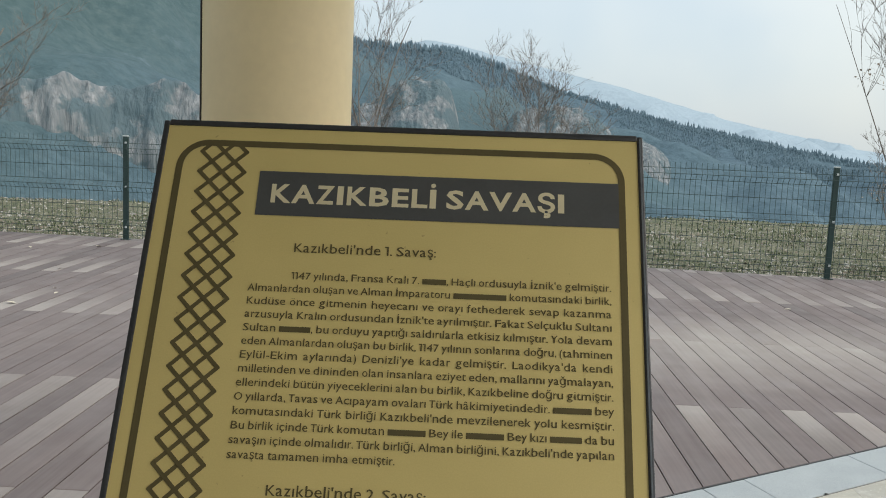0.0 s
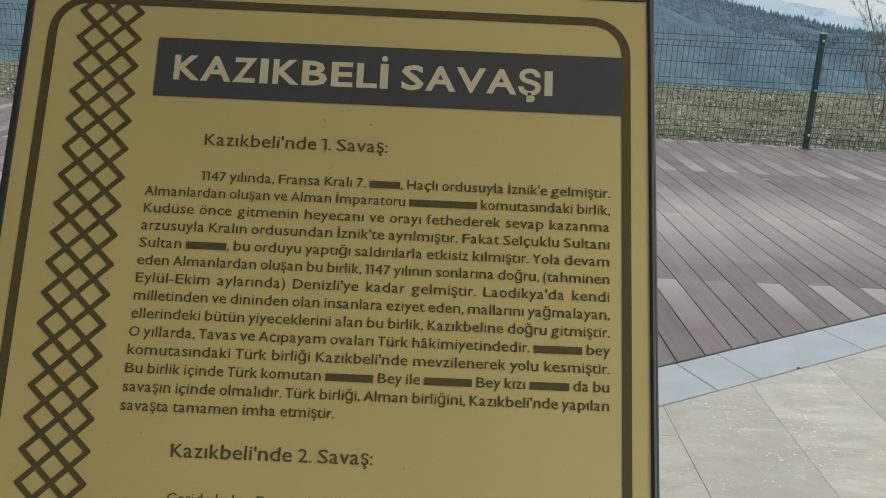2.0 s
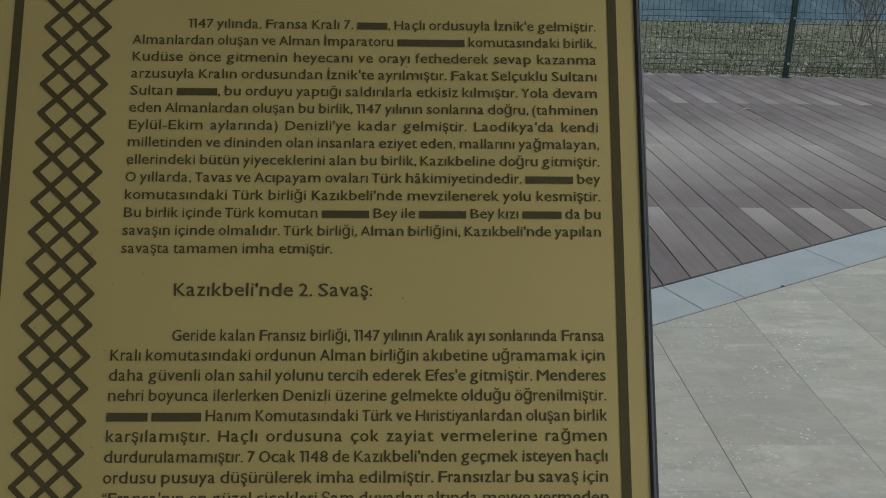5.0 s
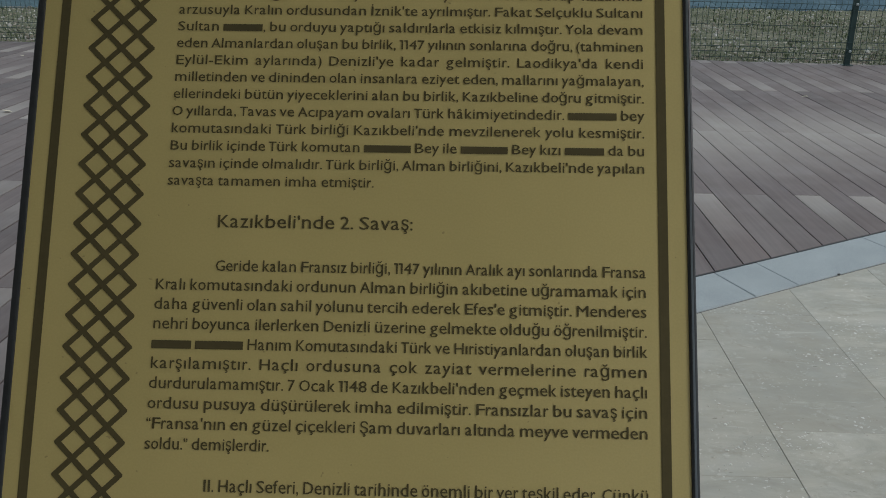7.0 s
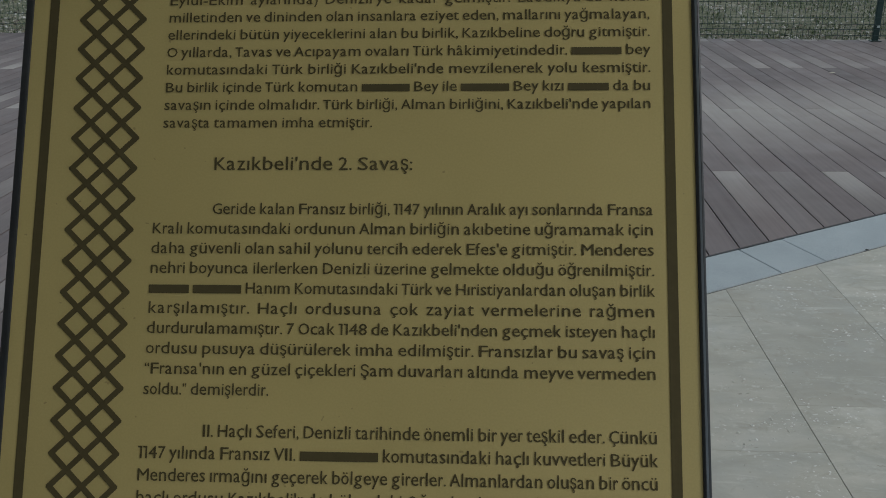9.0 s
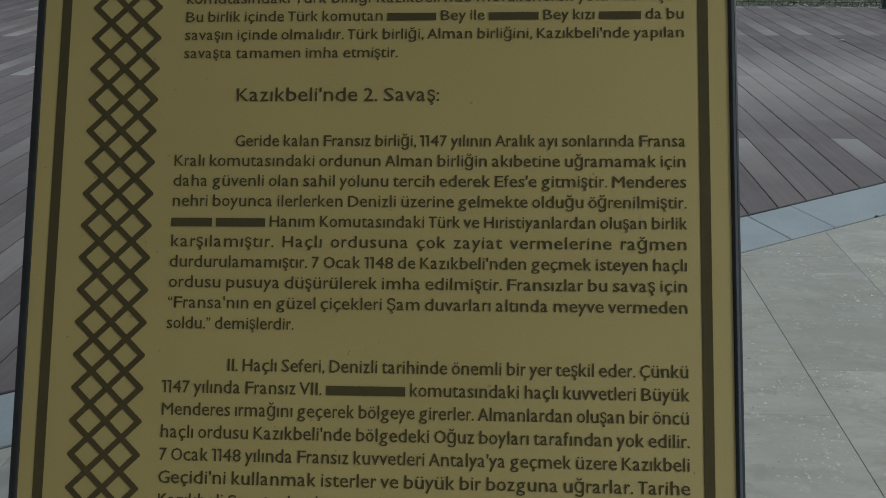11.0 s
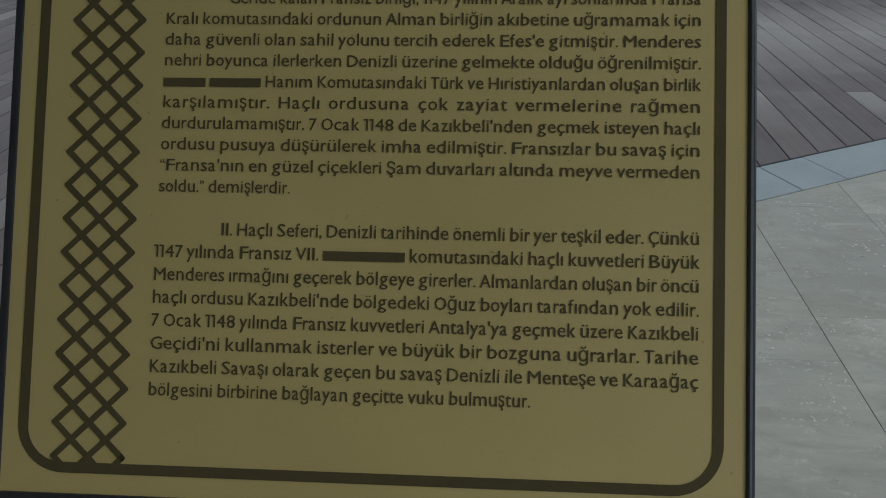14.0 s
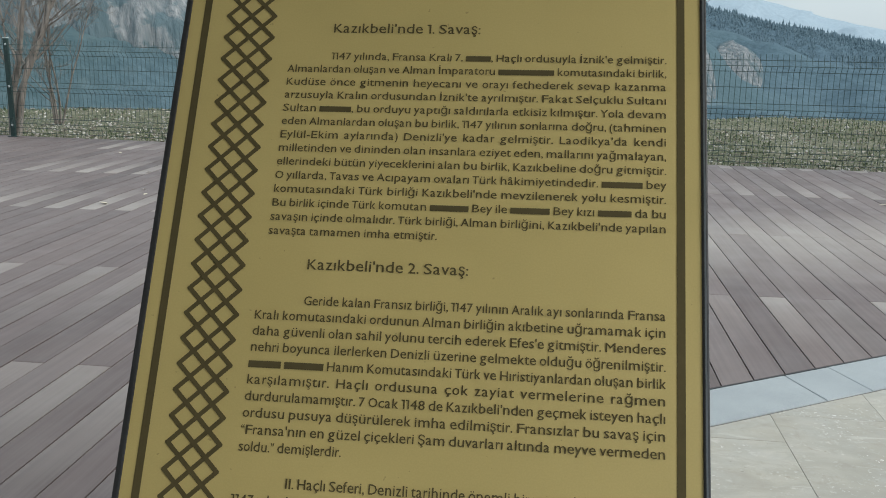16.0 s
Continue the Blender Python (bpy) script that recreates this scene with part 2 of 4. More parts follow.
BED = make_plain("pale_joint_filler", (0.34, 0.315, 0.265), 0.9, 0, 0.3, 14, 0.3)
DECK = make_deck("weathered_composite_deck")
DECK_FAR = make_deck("joined_composite_deck", True)
STONE = make_travertine()
KERB = make_granite()
MORTAR = make_plain("grey_mortar", (0.105, 0.100, 0.088), 0.9, 0, 0.25, 20, 0.3)
UNDER = make_plain("dark_deck_bed", (0.03, 0.027, 0.025), 0.95, 0, 0.2, 5, 0.3)
GREEN = make_plain("dark_green_coated_steel", (0.012, 0.035, 0.032), 0.45, 0.0, 0.2, 18, 0.05)
GALV = make_plain("pale_plastic_cap", (0.42, 0.46, 0.46), 0.5, 0, 0.1, 30, 0.05)
ROOFWHITE = make_plain("matt_white_soffit", (0.78, 0.75, 0.68), 0.8, 0, 0.08, 3, 0.1)
SOIL = make_soil()
# Distance haze is put into these two base colours as blue.
FOREST = make_forest("haze_tinted_slope", (0.078, 0.125, 0.158), (0.098, 0.150, 0.186), (0.130, 0.178, 0.206))
FARFOREST = make_forest("haze_tinted_far_ridge", (0.295, 0.37, 0.425), (0.305, 0.38, 0.435))
ROCK = make_rock()
BARK = make_bark()
# Needle colours are shifted to blue-grey in place of haze.
CONIFER = make_island("haze_blue_conifers", ((0.0, (0.080, 0.128, 0.157)), (1.0, (0.106, 0.160, 0.194))))
GRASS = make_island("dry_winter_grass", ((0.0, (0.045, 0.075, 0.032)), (0.5, (0.115, 0.145, 0.07)), (0.78, (0.24, 0.235, 0.155)), (1.0, (0.46, 0.43, 0.34))))
STONES = make_island("pale_field_stones", ((0.0, (0.22, 0.21, 0.19)), (1.0, (0.56, 0.54, 0.50))))
LEAVES = make_island("withered_leaves", ((0.0, (0.09, 0.075, 0.06)), (0.6, (0.22, 0.18, 0.14)), (1.0, (0.42, 0.39, 0.33))))


# ---------------------------------------------------------------- mesh helpers
def mesh_from(bm, name, mat, smooth=False):
    me = bpy.data.meshes.new(name)
    bm.to_mesh(me)
    bm.free()
    me.materials.append(mat)
    if smooth:
        for p in me.polygons:
            p.use_smooth = True
    return me


def raw_mesh(name, verts, faces, mat, smooth=False):
    me = bpy.data.meshes.new(name)
    me.from_pydata([tuple(v) for v in verts], [], faces)
    me.materials.append(mat)
    if smooth:
        for p in me.polygons:
            p.use_smooth = True
    me.update()
    return me


def part(name, data, parent, label="", m=None, kind=""):
    ob = new(name, data)
    ob.parent = parent
    if m is not None:
        ob.matrix_basis = m
    return tagged(ob, label, kind=kind)


def box(bm, x0, x1, y0, y1, z0, z1, bevel=0.0, segments=1):
    r = bmesh.ops.create_cube(bm, size=1, matrix=Matrix.Translation(((x0 + x1) / 2, (y0 + y1) / 2, (z0 + z1) / 2)) @ Matrix.Diagonal((x1 - x0, y1 - y0, z1 - z0, 1)))
    if bevel:
        es = list({e for v in r["verts"] for e in v.link_edges})
        bmesh.ops.bevel(bm, geom=es, offset=bevel, segments=segments, affect="EDGES", profile=0.6)


def tube(bm, a, b, r0, r1=None, sides=12):
    a, b = Vector(a), Vector(b)
    d = b - a
    m = Matrix.Translation((a + b) / 2) @ d.to_track_quat("Z", "Y").to_matrix().to_4x4()
    bmesh.ops.create_cone(bm, cap_ends=True, segments=sides, radius1=r0, radius2=r0 if r1 is None else r1, depth=d.length, matrix=m)


def slab(poly, z0, z1, cham=0.003):
    """A prism over a convex polygon, its upper edges chamfered: verts and faces."""
    n = len(poly)
    c = Vector((sum(p[0] for p in poly) / n, sum(p[1] for p in poly) / n))
    top = []
    for p in poly:
        d = Vector(p) - c
        top.append(c + d * max(0.0, 1 - cham * 1.4 / max(d.length, 0.01)))
    vs = [(p[0], p[1], z0) for p in poly] + [(p[0], p[1], z1 - cham) for p in poly] + [(p[0], p[1], z1) for p in top]
    fs = [tuple(range(2 * n, 3 * n))]
    for i in range(n):
        j = (i + 1) % n
        fs += [(i, j, n + j, n + i), (n + i, n + j, 2 * n + j, 2 * n + i)]
    return vs, fs


def clip(poly, nx, ny, d):
    """The part of a polygon where nx*x + ny*y <= d."""
    out = []
    for i, p in enumerate(poly):
        q = poly[(i + 1) % len(poly)]
        a, b = nx * p[0] + ny * p[1] - d, nx * q[0] + ny * q[1] - d
        if a <= 0:
            out.append(p)
        if (a < 0 < b) or (b < 0 < a):
            s = a / (a - b)
            out.append((p[0] + (q[0] - p[0]) * s, p[1] + (q[1] - p[1]) * s))
    return out


# ---------------------------------------------------------------- the plan
KERB_SLOPE = 0.641                                  # deck edge: y = KERB_Y + slope * x
KERB_Y = 2.178
KANG = math.atan(KERB_SLOPE)
KDIR, KNOR = Vector((cos(KANG), sin(KANG))), Vector((-sin(KANG), cos(KANG)))
KERB_W = 0.263
KD = KNOR.y * KERB_Y                                # distance of the deck edge from the origin, along KNOR
FENCE_SLOPE, FENCE_Y = -0.0782, 9.635
FANG = math.atan(FENCE_SLOPE)
FNOR = Vector((-sin(FANG), cos(FANG)))


def fence_y(x):
    return FENCE_Y + FENCE_SLOPE * x


# ---------------------------------------------------------------- ground and landscape
def ground_height(x, y):
    d = y - fence_y(x)
    lift = 0.16 * noise.noise((x * 0.35, y * 0.35, 3.1)) + 0.05 * noise.noise((x * 1.3, y * 1.3, 7.7)) if d > 0.2 else 0.0
    lift *= min(1.0, max(0.0, (d - 0.2) / 2.0))
    flat_to = max(3.2, min(10.0, 7.0 + 0.20 * x)) + 0.8 * noise.noise((x * 0.12, 0.0, 1.7))
    drop = max(0.0, d - flat_to)
    return -0.07 + lift * 0.8 - (drop * 0.34 if drop < 150 else 51.0)


def build_ground():
    ys = [-60, -40, -25, -15, -8, -4, 0, 4, 7, 8.2]
    y = 8.6
    while y < 26:
        ys.append(y)
        y += 0.22
    while y < 260:
        ys.append(y)
        y *= 1.09
    ys += [400, 800, 1600, 3500]
    fx = [-1.0 + 2.0 * i / 150 for i in range(151)]
    vs, fs = [], []
    for yy in ys:
        half = 20 + abs(yy) * 0.95
        for f in fx:
            x = f * half
            vs.append((x, yy, ground_height(x, yy)))
    w = len(fx)
    for i in range(len(ys) - 1):
        for k in range(w - 1):
            fs.append((i * w + k, i * w + k + 1, (i + 1) * w + k + 1, (i + 1) * w + k))
    ob = new("ground", raw_mesh("ground", vs, fs, SOIL, True))
    tagged(ob, "uneven strip of dry winter grass and soil falling to a valley", "ground", kind="structure")


build_ground()

RIDGE = [(-75, 11), (-50, 15), (-35, 16), (-25, 15.5), (-18, 12.5), (-12, 8.4), (-9, 6.3), (-7, 5.35), (-4, 5.25), (-1.5, 5.1), (2, 4.2), (5.6, 2.95),
         (9.1, 2.1), (12.5, 1.3), (18.6, 0.2), (22.2, -0.45), (30, -1.5), (45, -2.2), (75, -2.5)]
FAR_RIDGE = [(-40, 3), (-8, 4.8), (-2.9, 5.85), (-1, 5.6), (3, 4.7), (8.7, 3.5), (12, 2.6), (15.8, 1.55), (22, 0.3), (30, -0.8), (50, -1.5)]


def along(table, a):
    for (a0, e0), (a1, e1) in zip(table, table[1:]):
        if a <= a1:
            s = min(1, max(0, (a - a0) / (a1 - a0)))
            return e0 + (e1 - e0) * s
    return table[-1][1]


def hill_point(az, s, table, near, far, low, rough):
    """A point of a mountainside: s runs from 0 at its foot to 1 on the ridge."""
    r = near + (far - near) * s
    top = far * tan(radians(along(table, az))) + 1.39
    z = low + (top - low) * s ** 0.92
    a = radians(az)
    x, y = r * sin(a), r * cos(a)
    k = sin(pi * min(1.0, s)) * rough
    z += k * (noise.noise((x * 0.012, y * 0.012, 0.3)) + 0.5 * noise.noise((x * 0.035, y * 0.035, 5.0))) + 0.06 * rough * noise.noise((x * 0.08, y * 0.08, 9.0))
    return x, y, z


def build_hill(name, table, near, far, low, rough, mat, label, a0, a1, na, ns):
    vs, fs = [], []
    for i in range(na + 1):
        az = a0 + (a1 - a0) * i / na
        for k in range(ns + 1):
            vs.append(hill_point(az, k / ns, table, near, far, low, rough))
        x, y, z = vs[-1]
        vs.append((x * 1.1, y * 1.1, z - 0.1 * far))
    w = ns + 2
    for i in range(na):
        for k in range(w - 1):
            fs.append((i * w + k, (i + 1) * w + k, (i + 1) * w + k + 1, i * w + k + 1))
    ob = new(name, raw_mesh(name, vs, fs, mat, True))
    return tagged(ob, label, "mountain", kind="structure")


NEAR_HILL = (RIDGE, 170.0, 620.0, -62.0, 26.0)
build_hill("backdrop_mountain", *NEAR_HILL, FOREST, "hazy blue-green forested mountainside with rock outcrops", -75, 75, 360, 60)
build_hill("backdrop_far_ridge", FAR_RIDGE, 1500.0, 2600.0, -60.0, 60.0, FARFOREST, "distant mountain ridge coloured pale blue for haze", -40, 55, 160, 14)


def build_conifers():
    rng = random.Random(4)
    vs, fs = [], []

    def cone(x, y, z, h, r):
        for lev in range(2):
            b = len(vs)
            zb, zt, rr = z + h * (0.08 + 0.34 * lev), z + h * (0.66 + 0.34 * lev), r * (1 - 0.36 * lev)
            n = 5
            ph = rng.random() * 6
            for i in range(n):
                q = rr * rng.uniform(0.7, 1.2)
                vs.append((x + q * cos(ph + i * 2 * pi / n), y + q * sin(ph + i * 2 * pi / n), zb + rng.uniform(-0.08, 0.08) * h))
            vs.append((x, y, zt))
            fs.extend((b + i, b + (i + 1) % n, b + n) for i in range(n))

    for i in range(2600):
        az, s = rng.uniform(-11, 32), rng.uniform(0.955, 1.0)
        x, y, z = hill_point(az, s, *NEAR_HILL)
        h = rng.uniform(2.0, 5.5) * (1.25 if az < 2 else 0.8)
        cone(x, y, z - 0.5, h, h * 0.27)
    for i in range(12000):
        az, s = rng.uniform(-11, 34), rng.uniform(0.78, 0.98)
        x, y, z = hill_point(az, s, *NEAR_HILL)
        if noise.noise((x * 0.02, y * 0.02, 2.2)) < -0.22 or az < -11:
            continue
        h = rng.uniform(1.4, 3.2)
        cone(x, y, z - 0.7, h, h * 0.30)
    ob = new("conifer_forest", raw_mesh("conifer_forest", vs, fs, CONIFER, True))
    tagged(ob, "dense conifers coloured haze blue, covering the far mountainside", "trees", kind="stuff")


build_conifers()


def build_cliff(label, az0, az1, s_foot, heights, depth, seed, base=0.0):
    """A fluted rock face standing out of the mountainside."""
    na, nz = max(24, int((az1 - az0) * 9)), 26
    vs, fs = [], []
    for i in range(na + 1):
        f = i / na
        az = az0 + (az1 - az0) * f
        fx, fy, fz = hill_point(az, s_foot, *NEAR_HILL)
        dist = math.hypot(fx, fy)
        taper = min(1.0, 7.0 * min(f, 1 - f)) ** 0.5
        top = -3.0 + (along(heights, az) + 3.0) * taper
        top += 0.30 * noise.noise((az * 0.9, seed, 0.0)) + 0.10 * noise.noise((az * 2.4, seed, 4.0))
        z0 = fz - 14 + base
        z1 = max(z0 + 4, 1.39 + dist * tan(radians(top)))
        for k in range(nz + 1):
            h = k / nz
            z = z0 + (z1 - z0) * h
            back = depth * h ** 1.6 + min(9.0, 1.5 * depth) * h * h
            bulge = 5.5 * noise.noise((fx * 0.05, z * 0.012, seed)) + 2.6 * noise.noise((fx * 0.16, z * 0.035, seed + 3)) + 1.2 * noise.noise((fx * 0.45, z * 0.12, seed + 6))
            r = (dist - 10 + back - bulge) / dist
            vs.append((fx * r, fy * r, z + 0.7 * noise.noise((fx * 0.2, z * 0.2, seed + 8))))
        vs.append((fx * 1.22, fy * 1.22, z1 - 2))
    w = nz + 2
    for i in range(na):
        for k in range(w - 1):
            fs.append((i * w + k, (i + 1) * w + k, (i + 1) * w + k + 1, i * w + k + 1))
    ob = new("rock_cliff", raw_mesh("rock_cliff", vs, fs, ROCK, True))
    tagged(ob, label, "cliff", group="limestone cliffs on the mountainside")


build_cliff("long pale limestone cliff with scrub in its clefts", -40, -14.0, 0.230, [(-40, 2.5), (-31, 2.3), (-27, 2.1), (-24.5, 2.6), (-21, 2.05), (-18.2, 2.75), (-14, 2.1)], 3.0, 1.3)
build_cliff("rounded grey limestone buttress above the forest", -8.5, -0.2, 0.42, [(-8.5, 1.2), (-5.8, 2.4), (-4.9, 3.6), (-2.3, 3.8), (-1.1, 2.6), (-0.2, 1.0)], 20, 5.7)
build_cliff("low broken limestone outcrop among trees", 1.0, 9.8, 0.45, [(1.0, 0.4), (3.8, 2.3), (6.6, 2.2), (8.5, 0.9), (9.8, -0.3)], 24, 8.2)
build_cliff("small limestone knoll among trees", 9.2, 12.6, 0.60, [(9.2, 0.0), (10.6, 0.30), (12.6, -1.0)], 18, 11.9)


# ---------------------------------------------------------------- grass, stones, twigs behind the fence
def scatter(rng, n, near=0.1, far=11.0):
    for _ in range(n):
        d = near + (far - near) * rng.random() ** 1.5
        x = rng.uniform(-1, 1) * (9 + d * 0.75)
        y = fence_y(x) + d
        yield x, y, ground_height(x, y), d


def build_grass():
    rng = random.Random(11)
    vs, fs = [], []
    for x, y, z, d in scatter(rng, 24000):
        if noise.noise((x * 0.5, y * 0.5, 4.4)) < -0.18 and rng.random() < 0.7:
            continue
        tall = rng.uniform(0.01, 0.036) * (2.0 if rng.random() < 0.05 else 1.0)
        if noise.noise((x * 0.9, y * 1.4, 9.4)) > 0.30:
            tall *= 1.4
        for _ in range(4):
            a = rng.random() * 6.28
            w = 0.006 + 0.0008 * d
            px, py = x + rng.uniform(-0.06, 0.06), y + rng.uniform(-0.06, 0.06)
            lean = rng.uniform(0.2, 0.9) * tall
            b = len(vs)
            vs += [(px - w * sin(a), py + w * cos(a), z - 0.01), (px + w * sin(a), py - w * cos(a), z - 0.01), (px + lean * cos(a), py + lean * sin(a), z + tall)]
            fs.append((b, b + 1, b + 2))
    ob = new("grass", raw_mesh("grass", vs, fs, GRASS))
    tagged(ob, "short dry winter grass in patches behind the fence", "grass", kind="stuff")


def build_stones():
    rng = random.Random(12)
    vs, fs = [], []
    for x, y, z, d in scatter(rng, 9000):
        r = rng.uniform(0.006, 0.026) * (1.6 if rng.random() < 0.08 else 1)
        b = len(vs)
        for k in range(6):
            a = k * pi / 3
            q = r * rng.uniform(0.7, 1.3)
            vs.append((x + q * cos(a), y + q * sin(a), z - 0.01))
        for k in range(3):
            a = k * 2 * pi / 3 + rng.random()
            q = r * rng.uniform(0.3, 0.7)
            vs.append((x + q * cos(a), y + q * sin(a), z + r * rng.uniform(0.4, 0.9)))
        fs += [(b + 6, b + 7, b + 8)]
        for k in range(3):
            i, j = 2 * k, (2 * k + 1) % 6
            fs += [(b + i, b + j, b + 6 + k), (b + j, b + (2 * k + 2) % 6, b + 6 + (k + 1) % 3), (b + j, b + 6 + (k + 1) % 3, b + 6 + k)]
    ob = new("field_stones", raw_mesh("field_stones", vs, fs, STONES))
    tagged(ob, "pale stones scattered in the dry grass", "stones", kind="stuff")


def build_litter():
    rng = random.Random(13)
    vs, fs = [], []
    for x, y, z, d in scatter(rng, 9000, 0.05, 11):
        a, r = rng.random() * 6.28, rng.uniform(0.02, 0.05)
        b = len(vs)
        for k in range(4):
            q = r * (1.0 if k % 2 == 0 else 0.5)
            vs.append((x + q * cos(a + k * pi / 2), y + q * sin(a + k * pi / 2), z + 0.02 + rng.uniform(0, 0.02)))
        fs.append((b, b + 1, b + 2, b + 3))
    ob = new("leaf_litter", raw_mesh("leaf_litter", vs, fs, LEAVES))
    tagged(ob, "withered brown leaves on the grass", "leaves", kind="stuff")


build_grass()
build_stones()
build_litter()


# ---------------------------------------------------------------- bare trees
def limb_mesh(name, paths, mat):
    """One mesh of tapered tubes along paths of (point, radius)."""
    vs, fs = [], []
    for path in paths:
        sides = 7 if path[0][1] > 0.03 else 4 if path[0][1] > 0.008 else 3
        prev = None
        for i, (p, r) in enumerate(path):
            q = path[min(i + 1, len(path) - 1)][0] - path[max(i - 1, 0)][0]
            if q.length < 1e-6:
                q = Vector((0, 0, 1))
            u = q.orthogonal().normalized()
            v = q.normalized().cross(u)
            ring = []
            for k in range(sides):
                a = 2 * pi * k / sides
                ring.append(len(vs))
                vs.append(p + (u * cos(a) + v * sin(a)) * r)
            if prev:
                for k in range(sides):
                    fs.append((prev[k], prev[(k + 1) % sides], ring[(k + 1) % sides], ring[k]))
            prev = ring
    return raw_mesh(name, vs, fs, mat, True)


def bare_tree(x, y, height, stems, seed, label, spread=0.35, leafy=0, trunk_r=0.06, trunk_h=0.5):
    rng = random.Random(seed)
    z = ground_height(x, y)
    root = new("bare_tree")
    root.matrix_basis = pose(x, y, z - 0.05)
    tagged(root, label, "tree", group="bare trees behind the fence")
    trunks, twigs, tips = [], [], []

    def grow(p, d, length, r, depth):
        n = 6 if depth < 2 else 4
        path = [(p.copy(), r)]
        for i in range(n):
            d = (d + Vector((rng.gauss(0, 0.13), rng.gauss(0, 0.13), rng.gauss(0.05, 0.05)))).normalized()
            p = p + d * (length / n)
            path.append((p.copy(), r * (1 - 0.78 * (i + 1) / n)))
        (trunks if depth < 2 else twigs).append(path)
        if depth < 4 and length > 0.12:
            for k in range(rng.randint(4, 6) if depth < 3 else 2):
                f = rng.uniform(0.25, 0.98)
                j = min(n - 1, int(f * n))
                q, rr = path[j]
                side = Vector((rng.gauss(0, 1), rng.gauss(0, 1), rng.gauss(0.25, 0.5))).normalized()
                grow(q.copy(), (d * 0.9 + side * 0.75).normalized(), length * rng.uniform(0.34, 0.58), max(0.0028, rr * 0.55), depth + 1)
        else:
            tips.append(p)

    for s in range(stems):
        a = 2 * pi * s / stems + rng.random()
        lean = Vector((cos(a) * spread * rng.uniform(0.5, 1.2), sin(a) * spread * rng.uniform(0.5, 1.2), 1)).normalized()
        grow(Vector((cos(a) * 0.05, sin(a) * 0.05, 0)), lean, height * rng.uniform(0.75, 1.0), trunk_r, 0)
    part("trunk", limb_mesh("trunk", trunks, BARK), root)
    part("crown", limb_mesh("crown", twigs, BARK), root, "fine bare grey twigs", None, "stuff")
    if leafy:
        vs, fs = [], []
        for _ in range(leafy):
            p = rng.choice(tips)
            if p.z > height * 0.66:
                continue
            for _ in range(2):
                c = p + Vector((rng.gauss(0, 0.06), rng.gauss(0, 0.06), rng.gauss(-0.03, 0.05)))
                b = len(vs)
                u = Vector((rng.gauss(0, 1), rng.gauss(0, 1), rng.gauss(0, 1))).normalized() * rng.uniform(0.012, 0.024)
                w = u.orthogonal().normalized() * u.length * 0.6
                vs += [c - u, c + w, c + u, c - w]
                fs.append((b, b + 1, b + 2, b + 3))
        part("leaves", raw_mesh("leaves", vs, fs, LEAVES), root, "sparse withered brown leaves")
    return root


def tree_at(az, dist, *args, **kw):
    a = radians(az)
    return bare_tree(0.13 + dist * sin(a), -0.67 + dist * cos(a), *args, **kw)


tree_at(4.0, 13.5, 2.35, 9, 21, "leafless multi-stemmed shrub with thin grey twigs", spread=0.45, trunk_r=0.016)
tree_at(-6.6, 12.5, 3.7, 3, 33, "leafless young tree with slender pale branches", spread=0.30, trunk_r=0.026)
tree_at(26.8, 12.4, 4.0, 5, 27, "almost bare tree with a few withered leaves", spread=0.40, leafy=3600, trunk_r=0.012)
tree_at(25.4, 15.5, 1.7, 6, 29, "low bare shrub with withered brown leaves", spread=0.5, leafy=1200, trunk_r=0.012)
tree_at(-32.0, 13.5, 3.6, 3, 48, "leafless multi-stemmed tree with a pale trunk", spread=0.16, trunk_r=0.045)
tree_at(-29.6, 15.5, 2.8, 5, 52, "leafless thin shrub with upright twigs", spread=0.25, trunk_r=0.018)


# ---------------------------------------------------------------- wire fence
POST_H, PANEL_H = 1.235, 1.21
POSTS = [-9.32, -6.635, -3.950, -1.265, 1.420, 4.105, 6.790, 9.475]


wire_fence = new("wire_fence")
wire_fence.matrix_basis = pose(0, FENCE_Y, 0, 0, 0, math.degrees(FANG))
tagged(wire_fence, "dark green welded wire fence on square posts beside the deck", "fence")


def post_meshes():
    bm = bmesh.new()
    box(bm, -0.03, 0.03, -0.02, 0.02, 0.0, POST_H - 0.012, 0.004)
    box(bm, -0.055, 0.055, -0.05, 0.05, 0.0, 0.008, 0.002)
    shaft = mesh_from(bm, "post", GREEN)
    bm = bmesh.new()
    box(bm, -0.033, 0.033, -0.023, 0.023, POST_H - 0.014, POST_H, 0.004)
    cap = mesh_from(bm, "cap", GALV)
    bm = bmesh.new()
    box(bm, -0.012, 0.012, -0.03, -0.018, -0.012, 0.012, 0.003)
    return shaft, cap, mesh_from(bm, "clip", GALV)


FOLDS = (0.18, 0.63, 1.085)


def fold_offset(z):
    o = 0.0
    for f in FOLDS:
        o = max(o, 1 - abs(z - f) / 0.06)
    return -0.055 * max(0.0, o)


